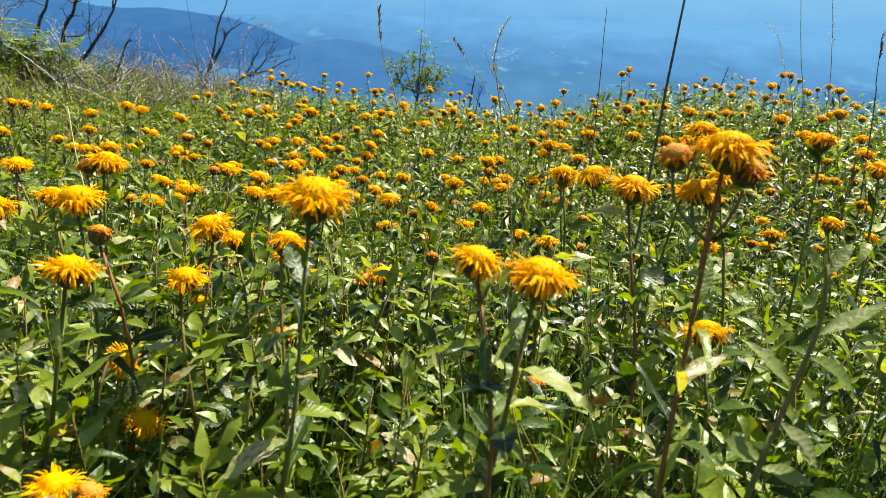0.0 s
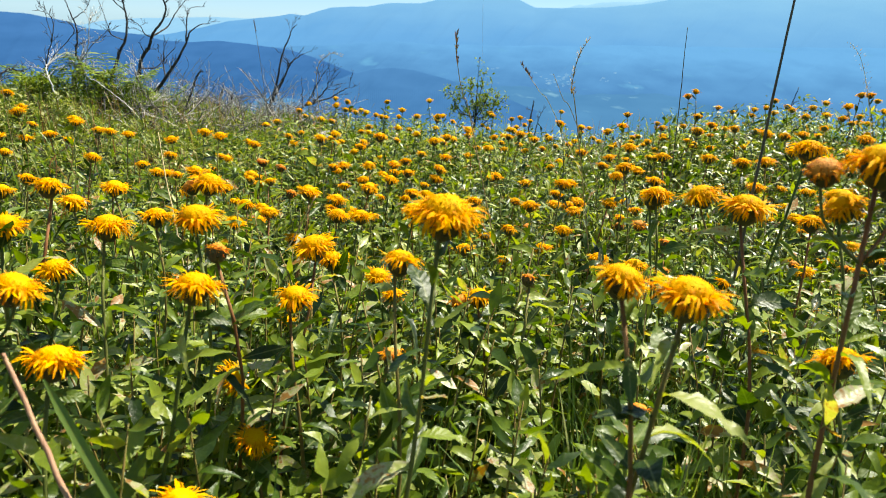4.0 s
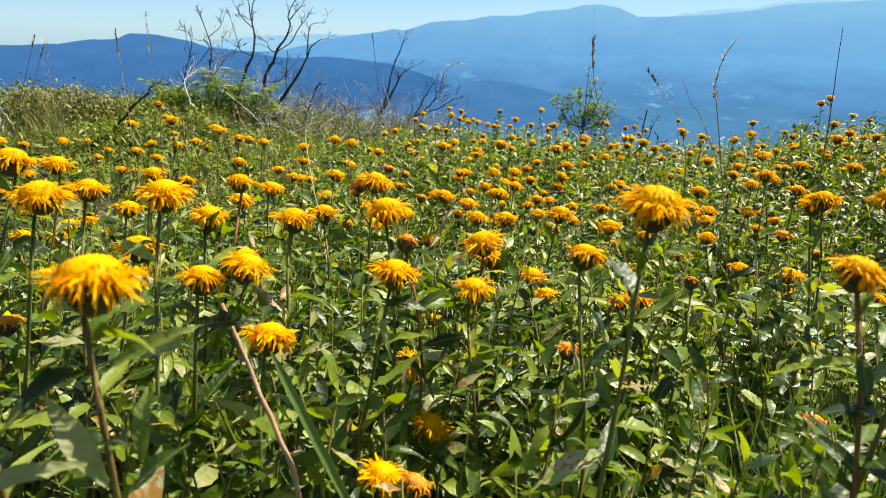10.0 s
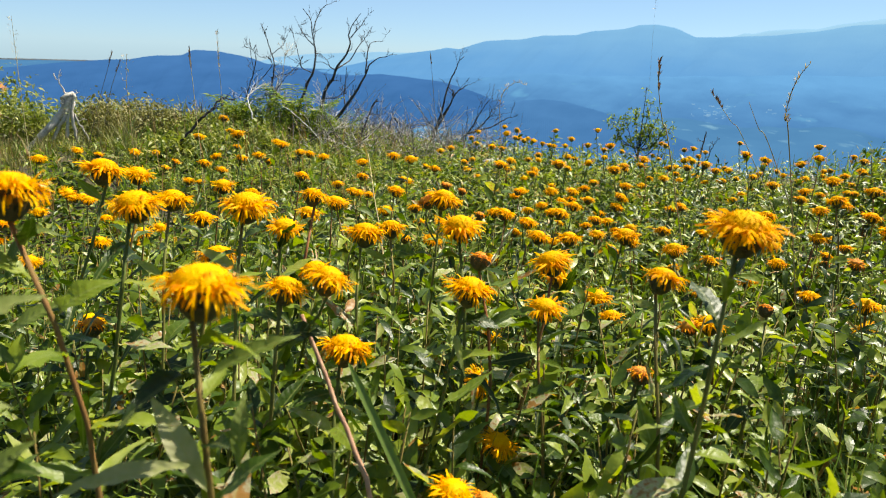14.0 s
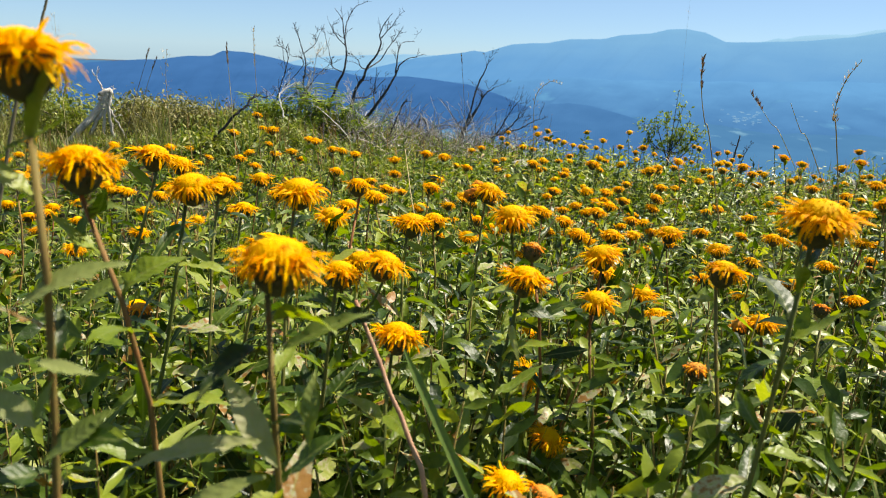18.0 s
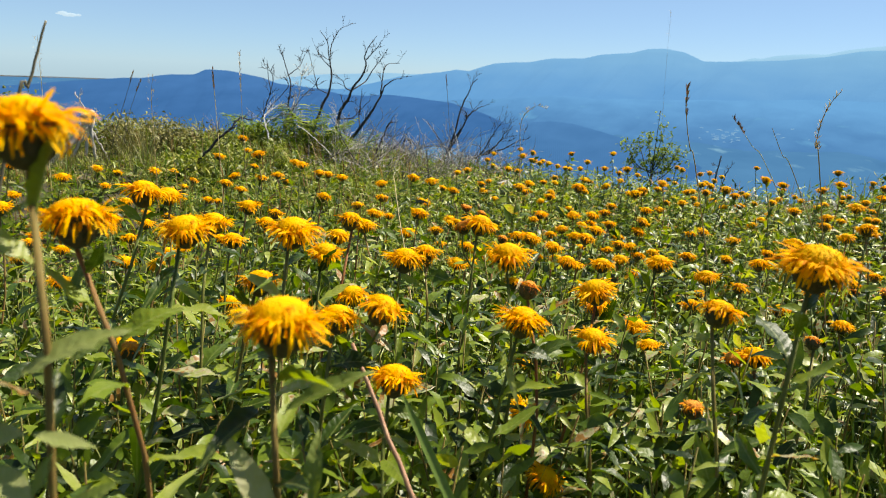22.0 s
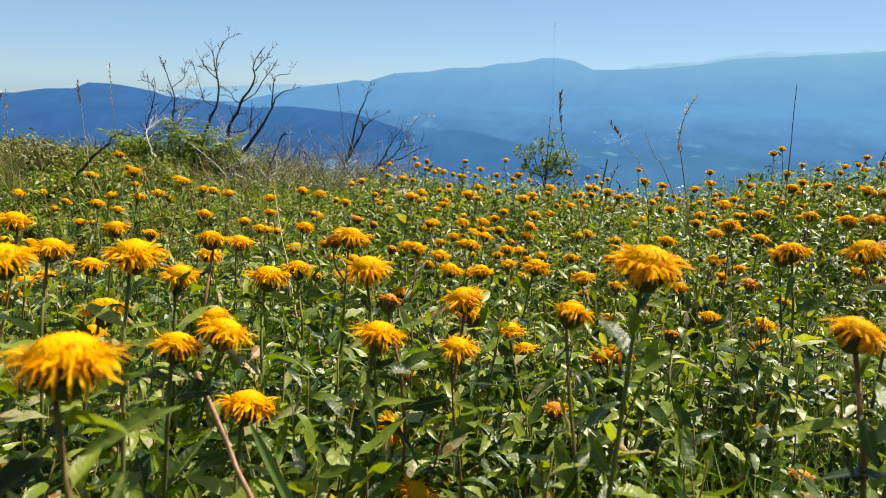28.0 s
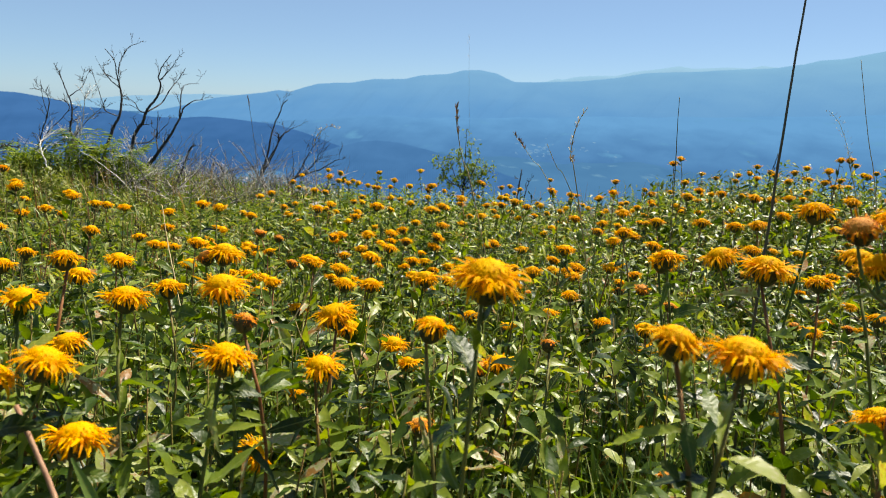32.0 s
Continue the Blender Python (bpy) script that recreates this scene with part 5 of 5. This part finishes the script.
more_limbs(charred, [
    ([gz(-2.11, 3.56, -0.02), (-2.07, 3.58, 0.17), (-2.04, 3.61, 0.22), (-2.00, 3.64, 0.29), (-1.96, 3.67, 0.36), (-1.92, 3.70, 0.45), (-1.90, 3.72, 0.51), (-1.85, 3.74, 0.55), (-1.81, 3.78, 0.56)], 0.0125, 0.0013),
    ([(-1.92, 3.70, 0.46), (-1.92, 3.72, 0.53), (-1.92, 3.74, 0.60), (-1.91, 3.77, 0.64), (-1.85, 3.82, 0.65)], 0.005, 0.0012),
    ([(-2.02, 3.63, 0.25), (-2.06, 3.69, 0.33), (-2.05, 3.69, 0.39), (-2.03, 3.67, 0.49)], 0.0058, 0.0018),
    ([(-2.18, 3.65, 0.30), (-2.15, 3.69, 0.30), (-2.11, 3.71, 0.31), (-2.07, 3.76, 0.37), (-2.03, 3.79, 0.42)], 0.0048, 0.0014),
    ([(-2.24, 3.63, 0.45), (-2.25, 3.52, 0.48), (-2.25, 3.50, 0.52), (-2.26, 3.48, 0.60), (-2.27, 3.45, 0.69)], 0.0032, 0.001)], M_bark, 172)
thin = dead_shrub("dead_shrub", "thin dark dead shrub with upright forked branches", gz(-2.33, 3.28), [
    ([gz(-2.19, 3.37, -0.02), (-2.22, 3.37, 0.26), (-2.25, 3.35, 0.29), (-2.29, 3.33, 0.32), (-2.33, 3.32, 0.37), (-2.33, 3.34, 0.44), (-2.33, 3.35, 0.51), (-2.35, 3.35, 0.57), (-2.37, 3.35, 0.63), (-2.39, 3.35, 0.68), (-2.40, 3.35, 0.71)], 0.0075, 0.0011),
    ([gz(-2.43, 3.21, -0.02), (-2.43, 3.20, 0.26), (-2.42, 3.20, 0.32), (-2.39, 3.20, 0.40), (-2.37, 3.21, 0.46), (-2.37, 3.19, 0.53), (-2.37, 3.18, 0.63)], 0.005, 0.001)], M_bark, 72, 6, 0.09, 0.0008)
more_limbs(thin, [
    ([(-2.34, 3.34, 0.55), (-2.32, 3.38, 0.58), (-2.30, 3.41, 0.61), (-2.29, 3.44, 0.67)], 0.0032, 0.001),
    ([(-2.38, 3.21, 0.44), (-2.35, 3.20, 0.51), (-2.34, 3.18, 0.56), (-2.34, 3.13, 0.59)], 0.003, 0.001),
    ([(-2.42, 3.21, 0.31), (-2.39, 3.24, 0.38), (-2.36, 3.30, 0.44), (-2.33, 3.33, 0.50), (-2.36, 3.32, 0.54)], 0.004, 0.0012),
    ([(-2.32, 3.34, 0.35), (-2.28, 3.41, 0.44), (-2.26, 3.44, 0.47), (-2.24, 3.48, 0.50)], 0.003, 0.001)], M_bark, 173)
dead_shrub("dead_shrub", "bleached grey dead shrub with thin curved branches", gz(-2.16, 3.14), [
    ([gz(-1.99, 2.92, -0.02), (-2.05, 2.97, 0.08), (-2.12, 2.98, 0.13), (-2.19, 2.98, 0.15), (-2.24, 3.00, 0.19), (-2.27, 3.02, 0.26), (-2.31, 3.05, 0.32), (-2.32, 3.10, 0.35), (-2.28, 3.18, 0.40)], 0.0062, 0.0022),
    ([gz(-1.98, 3.30, -0.02), (-1.99, 3.31, 0.10), (-2.00, 3.32, 0.19), (-2.01, 3.33, 0.26), (-2.03, 3.34, 0.32)], 0.006, 0.003),
    ([gz(-1.93, 3.20, -0.02), (-1.94, 3.23, 0.12), (-1.92, 3.26, 0.15), (-1.89, 3.30, 0.18)], 0.0075, 0.003),
    ([(-1.94, 3.21, 0.08), (-1.97, 3.22, 0.13), (-2.01, 3.23, 0.15)], 0.004, 0.0015),
    ([gz(-2.38, 3.31, -0.02), (-2.36, 3.32, 0.23), (-2.34, 3.34, 0.31), (-2.32, 3.35, 0.37)], 0.02, 0.006),
    ([gz(-2.33, 3.34, -0.02), (-2.33, 3.35, 0.26), (-2.30, 3.37, 0.39), (-2.28, 3.38, 0.52), (-2.27, 3.39, 0.57)], 0.004, 0.001)], M_deadwood, 174, 12, 0.14, 0.0018)
dead_shrub("dead_stake", "short charred black stump leaning on the brow", gz(-1.95, 3.64), [([gz(-1.96, 3.64, -0.02), (-1.94, 3.66, 0.08), (-1.90, 3.68, 0.18), (-1.87, 3.69, 0.26), (-1.84, 3.70, 0.31)], 0.0075, 0.0045)], M_bark, 73, 2, 0.05)
dead_shrub("dead_shrub", "small charred shrub with upright black branches", gz(-1.99, 4.87), [
    ([gz(-2.01, 4.84, -0.02), (-1.99, 4.87, -0.16), (-1.92, 4.92, -0.07), (-1.86, 4.95, 0.13), (-1.82, 4.99, 0.34), (-1.78, 5.02, 0.45), (-1.76, 5.05, 0.53), (-1.73, 5.08, 0.57)], 0.0125, 0.002),
    ([(-1.90, 4.94, -0.01), (-1.83, 5.00, 0.14), (-1.78, 5.03, 0.27), (-1.72, 5.08, 0.34), (-1.68, 5.10, 0.36)], 0.009, 0.002),
    ([(-1.89, 4.95, 0.06), (-1.78, 4.98, 0.23), (-1.77, 4.95, 0.33)], 0.008, 0.002)], M_bark, 74, 6, 0.12)
dead_shrub("dead_shrub", "low grey dead branch spreading along the brow", gz(-1.72, 4.98), [
    ([gz(-1.75, 4.95, -0.02), (-1.73, 4.96, -0.12), (-1.63, 5.00, 0.01), (-1.56, 5.02, 0.14), (-1.50, 5.04, 0.25)], 0.009, 0.002),
    ([gz(-1.71, 4.98, -0.02), (-1.69, 4.99, -0.06), (-1.59, 5.03, 0.00), (-1.48, 5.08, 0.04), (-1.37, 5.12, 0.11), (-1.33, 5.14, 0.12)], 0.009, 0.002),
    ([(-1.59, 5.02, 0.00), (-1.49, 5.01, 0.11), (-1.46, 5.00, 0.18)], 0.006, 0.002)], M_bark, 75, 9, 0.17)
dead_shrub("dead_branch", "charred arched branch rooted at both ends", gz(-2.18, 4.66), [([gz(-2.18, 4.66, -0.02), (-2.18, 4.66, -0.05), (-2.17, 4.66, 0.06), (-2.15, 4.68, 0.10), (-2.11, 4.69, 0.06), (-2.10, 4.70, -0.05), gz(-2.10, 4.70, -0.02)], 0.009, 0.007)], M_bark, 76, 2, 0.06)
dead_shrub("dead_branch", "charred crooked branch on the mound", gz(-2.00, 2.25), [
    ([gz(-2.16, 2.16, -0.02), (-2.06, 2.21, 0.2), (-1.98, 2.26, 0.30), (-1.95, 2.30, 0.34), (-1.94, 2.32, 0.37), (-1.93, 2.35, 0.38), (-1.90, 2.38, 0.37)], 0.0072, 0.002)], M_bark, 77, 4, 0.08)
dead_shrub("dead_wood", "bleached white forked root wood propped on the mound", gz(-2.75, 2.13), [
    ([gz(-2.83, 2.04, -0.02), (-2.79, 2.09, 0.11), (-2.73, 2.15, 0.20), (-2.69, 2.21, 0.28), (-2.66, 2.24, 0.35)], 0.014, 0.016),
    ([(-2.68, 2.22, 0.34), (-2.66, 2.24, 0.36), (-2.65, 2.25, 0.36)], 0.015, 0.012),
    ([(-2.66, 2.24, 0.35), (-2.68, 2.22, 0.28), (-2.70, 2.20, 0.22), gz(-2.75, 2.15, -0.02)], 0.011, 0.007),
    ([(-2.66, 2.24, 0.35), (-2.67, 2.23, 0.28), gz(-2.69, 2.21, -0.02)], 0.009, 0.006),
    ([(-2.65, 2.25, 0.36), (-2.66, 2.24, 0.28), gz(-2.65, 2.25, -0.02)], 0.01, 0.006),
    ([(-2.66, 2.24, 0.29), (-2.64, 2.26, 0.22), gz(-2.61, 2.29, 0.0)], 0.006, 0.004),
    ([(-2.67, 2.23, 0.35), (-2.68, 2.22, 0.40), (-2.69, 2.20, 0.45)], 0.004, 0.0022)], M_deadwood, 78, 1, 0.05)
dead_shrub("dry_stalk", "dark dry stalk standing on the brow", gz(0.05, 3.98), [([gz(0.05, 3.98, -0.02), (0.050, 3.972, 0.070), (0.062, 3.970, 0.222)], 0.006, 0.003), ([gz(0.07, 3.98, -0.02), (0.089, 3.976, 0.049), (0.110, 3.974, 0.154)], 0.004, 0.002)], M_bark, 79, 3, 0.05)
dead_shrub("dry_stalk", "dark dry stalk leaning on the brow", gz(1.31, 3.54), [([gz(1.31, 3.54, -0.02), (1.321, 3.535, 0.230), (1.352, 3.534, 0.406)], 0.005, 0.002)], M_bark, 80, 4, 0.06)


def brushwood():
    """The tangle of thin grey dead twigs along the brow."""
    rng = np.random.default_rng(81)
    heap = Heap()
    for _ in range(520):
        a, d = math.radians(rng.uniform(-34, -16)), rng.uniform(3.5, 4.9)
        x, y = d * math.sin(a), d * math.cos(a)
        p = np.array(gz(x, y, -0.01))
        dirn = np.array([rng.normal(0, 1), rng.normal(0, 0.6), rng.uniform(0.1, 0.8)]); dirn /= np.linalg.norm(dirn)
        L = rng.uniform(0.1, 0.4)
        limb(heap, [p, p + dirn * L * 0.5 + rng.normal(0, 0.03, 3), p + dirn * L + np.array([0, 0, rng.uniform(-0.06, 0.03)])], rng.uniform(0.002, 0.0046), 0.001, rng, 3, 0.13, 0.002, 0)
    ob = new("brushwood", heap.mesh("brushwood", M_brush))
    return tagged(ob, "tangle of thin grey dead twigs along the brow", "brushwood", kind="stuff")


brushwood()


# ---- green shrubs, ferns and low bushes of the brow ----
def leafy_bush(name, label, foot, width, height, leaves, leaf_len, material, seed, stems=9):
    """A small bush: forking stems and a loose crown of separate small leaves with gaps."""
    rng = np.random.default_rng(seed)
    root = new(name)
    root.location = foot
    tagged(root, label, "bush")
    crown = Heap()
    tips = []
    for k in range(stems):
        a = rng.uniform(0, 6.28)
        out = np.array([math.cos(a), math.sin(a), 0]) * width * rng.uniform(0.1, 0.5)
        end = out + np.array([0, 0, height * rng.uniform(0.55, 1.0) * (1 - 0.5 * np.linalg.norm(out) / width)])
        line = bend([np.zeros(3), end * 0.5 + rng.normal(0, 0.03 * width, 3), end], 8)
        v, f = tube(line, np.linspace(0.004, 0.0012, 8) * width / 0.4, 4)
        part("stem", mesh_of("stem", v.tolist(), f, M_culm_dark), root)
        tips += [(line[i], d) for i in range(3, 8) for d in (out,)]
    for k in range(leaves):
        c, _ = tips[int(rng.integers(len(tips)))]
        p = c + rng.normal(0, 1, 3) * np.array([0.085, 0.085, 0.045]) * width
        p[2] = max(p[2], 0.04 * height)
        L = leaf_len * rng.uniform(0.6, 1.3)
        v, f = any_leaf(L, 3, rng, (0.36, 0.5))
        crown.add(v @ rot(rng.normal(0, 0.6), rng.normal(-0.2, 0.6), rng.uniform(0, 6.28)).T + p, f)
    part("crown", crown.mesh("crown", material), root)
    return root


def lone_shrub(foot, width, height, seed):
    """A small open shrub: a short trunk, leaning branches that fork, and small leaves in loose tufts along them, with a leading shoot."""
    rng = np.random.default_rng(seed)
    root = new("shrub")
    root.location = foot
    tagged(root, "small open light green shrub standing alone on the brow", "bush")
    wood, crown = Heap(), Heap()
    v, f = tube(bend([(0, 0, -0.02), (-0.01, 0, 0.1), (0.005, 0, 0.22)], 8), np.linspace(0.009, 0.006, 8), 6)
    part("trunk", mesh_of("trunk", v.tolist(), f, M_bark), root)
    ends = [(-0.42, 0.55), (-0.47, 0.72), (-0.3, 0.83), (-0.15, 0.9), (0.02, 1.2), (0.12, 0.95), (0.28, 0.85), (0.42, 0.75), (0.5, 0.68), (0.33, 0.55), (-0.1, 0.7), (0.2, 0.7)]
    for ex, ez in ends:
        end = np.array([ex * width, rng.normal(0, 0.16) * width, ez * height])
        start = np.array([0.0, 0, 0.1 + 0.12 * rng.random()])
        line = bend([start, start * 0.45 + end * 0.55 + np.array([0, 0, -0.06 * height]) + rng.normal(0, 0.012, 3), end], 10)
        v, f = tube(line, np.linspace(0.0045, 0.0012, 10), 4)
        part("branch", mesh_of("branch", v.tolist(), f, M_bark), root)
        for k in range(13 if ez < 1.1 else 5):
            c = line[int(rng.integers(4, 10))]
            tuft = c + rng.normal(0, 0.026, 3) * np.array([1, 1, 0.75])
            v, f = tube([c, tuft], [0.0011, 0.0008], 3)
            wood.add(v, f)
            for _ in range(int(rng.integers(6, 12)) if ez < 1.1 else 3):
                v, f = any_leaf(rng.uniform(0.014, 0.027), 3, rng, (0.42, 0.58))
                crown.add(v @ rot(rng.normal(0, 0.7), rng.normal(-0.2, 0.6), rng.uniform(0, 6.28)).T + tuft + rng.normal(0, 0.013, 3), f)
    tagged(part("twig", wood.mesh("twig", M_bark), root), kind="stuff")
    part("crown", crown.mesh("crown", M_fern), root)
    return root


lone_shrub(gz(-0.32, 4.75), 0.38, 0.52, 91)
leafy_bush("sapling", "young plant with drooping pointed green leaves", gz(-0.56, 1.86), 0.13, 0.46, 60, 0.05, M_leaf_many, 92, 5)
leafy_bush("sapling", "reddish leafy young plant among the flowers", gz(0.62, 2.75), 0.3, 0.44, 120, 0.045, M_leaf_many, 93, 7)
for i, (bx, by, bw, bh) in enumerate([(-2.95, 2.35, 0.7, 0.26), (-3.3, 2.2, 0.75, 0.32), (-3.5, 1.9, 0.7, 0.36), (-2.3, 2.6, 0.5, 0.13), (-2.1, 2.35, 0.45, 0.13), (-2.05, 2.75, 0.45, 0.14), (-3.0, 2.75, 0.7, 0.14)]):
    leafy_bush("low_bush", "low dense yellow-green bush on the mound", gz(bx, by), bw, bh, 1700, 0.024, M_bush, 100 + i, 9)
for i, (bx, by, bw, bh) in enumerate([(-2.20, 3.23, 0.44, 0.25), (-2.38, 3.16, 0.36, 0.2), (-2.06, 3.31, 0.3, 0.18)]):
    leafy_bush("low_bush", "low bright green bush at the foot of the dead shrub", gz(bx, by), bw, bh, 1300, 0.02, M_fern, 130 + i, 10)
for i, (bx, by, bw, bh) in enumerate([(-2.62, 2.52, 0.5, 0.22), (-2.45, 2.62, 0.42, 0.18), (-2.75, 2.6, 0.5, 0.2)]):
    leafy_bush("heath_bush", "olive-brown twiggy heath bush behind the root wood", gz(bx, by), bw, bh, 1500, 0.02, M_heath, 140 + i, 16)


def low_cover(name, label, count, region, height, leaf_len, material, seed):
    """A close mat of small leaves over a stretch of the mound, in cushions of uneven height."""
    rng = np.random.default_rng(seed)
    heap = Heap()
    x0, x1, y0, y1 = region
    for k in range(count):
        x, y = rng.uniform(x0, x1), rng.uniform(y0, y1)
        edge = 0.12 * math.sin(5 * x + 3 * y)
        if x < x0 + 0.25 + edge or x > x1 - 0.2 + edge or y < y0 + 0.1 + edge or y > y1 - 0.1 + edge:
            continue
        lump = 0.5 + 0.8 * noise.noise(Vector((x * 3.1, y * 3.1, seed)))
        if lump < 0.1 or in_gap(x, y) or (abs(x + 2.5) < 0.32 and y < 2.2):
            continue
        L = leaf_len * rng.uniform(0.6, 1.4)
        v, f = any_leaf(L, 2, rng, (0.25, 0.45))
        z = float(ground_z(x, y)) + height * lump * rng.uniform(0.15, 1.0)
        heap.add(v @ rot(rng.normal(0, 0.6), rng.normal(-0.5, 0.5), rng.uniform(0, 6.28)).T + np.array([x, y, z]), f)
    ob = new(name, heap.mesh(name, material))
    return tagged(ob, label, "ground cover", kind="stuff")


low_cover("ground_cover", "low yellow-green cushion plants covering the mound", 30000, (-4.4, -1.0, 1.65, 3.9), 0.1, 0.028, M_bush, 121)
low_cover("ground_cover", "short dark green turf below the dead shrubs", 7000, (-2.6, 0.2, 2.9, 4.9), 0.07, 0.028, M_fern, 122)


def fern(foot, fronds, length, seed):
    root = new("fern")
    root.location = foot
    tagged(root, "green bracken fern at the foot of the dead shrub", "fern")
    rng = np.random.default_rng(seed)
    for k in range(fronds):
        heap = Heap()
        a = rng.uniform(0, 6.28)
        L = length * rng.uniform(0.7, 1.15)
        arch = rng.uniform(0.4, 0.9)
        pts = [np.array([math.cos(a) * L * s * (0.35 + 0.5 * arch * s), math.sin(a) * L * s * (0.35 + 0.5 * arch * s), L * (s - 0.45 * arch * s * s)]) for s in np.linspace(0, 1, 16)]
        v, f = tube(pts, np.linspace(0.0025, 0.0007, 16), 4)
        heap.add(v, f)
        for i in range(4, 16):
            for side in (-1, 1):
                pl = L * 0.26 * math.sin(math.pi * (0.12 + 0.86 * (16 - i) / 13)) + 0.008
                v, f = leaf_shape(pl, pl * 0.24, 0.1, 0.25, 0.05, 3, 0.3, i)
                heap.add(v @ rot(0, -0.25, a + side * 1.15).T + pts[i], f)
        part("frond", heap.mesh("frond", M_fern), root)
    return root


fern(gz(-2.16, 3.39), 8, 0.36, 111)
fern(gz(-2.33, 3.31), 6, 0.32, 112)
fern(gz(-1.97, 3.48), 6, 0.3, 113)
fern(gz(-2.50, 3.25), 7, 0.3, 114)


def stone(at, size, seed):
    bm = bmesh.new()
    bmesh.ops.create_icosphere(bm, subdivisions=3, radius=size)
    for vert in bm.verts:
        n = noise.noise(vert.co * (1.6 / size) + Vector((seed, 0, 0)))
        vert.co *= 1 + 0.35 * n
        vert.co.z *= 0.6
    me = bpy.data.meshes.new("stone")
    bm.to_mesh(me); bm.free()
    me.materials.append(M_stone)
    ob = new("stone", me)
    ob.location = at
    return tagged(ob, "pale weathered limestone half sunk in the grass", "stone")


stone(gz(-1.0, 3.3, 0.09), 0.07, 3)
stone(gz(-0.64, 3.95, 0.08), 0.05, 8)
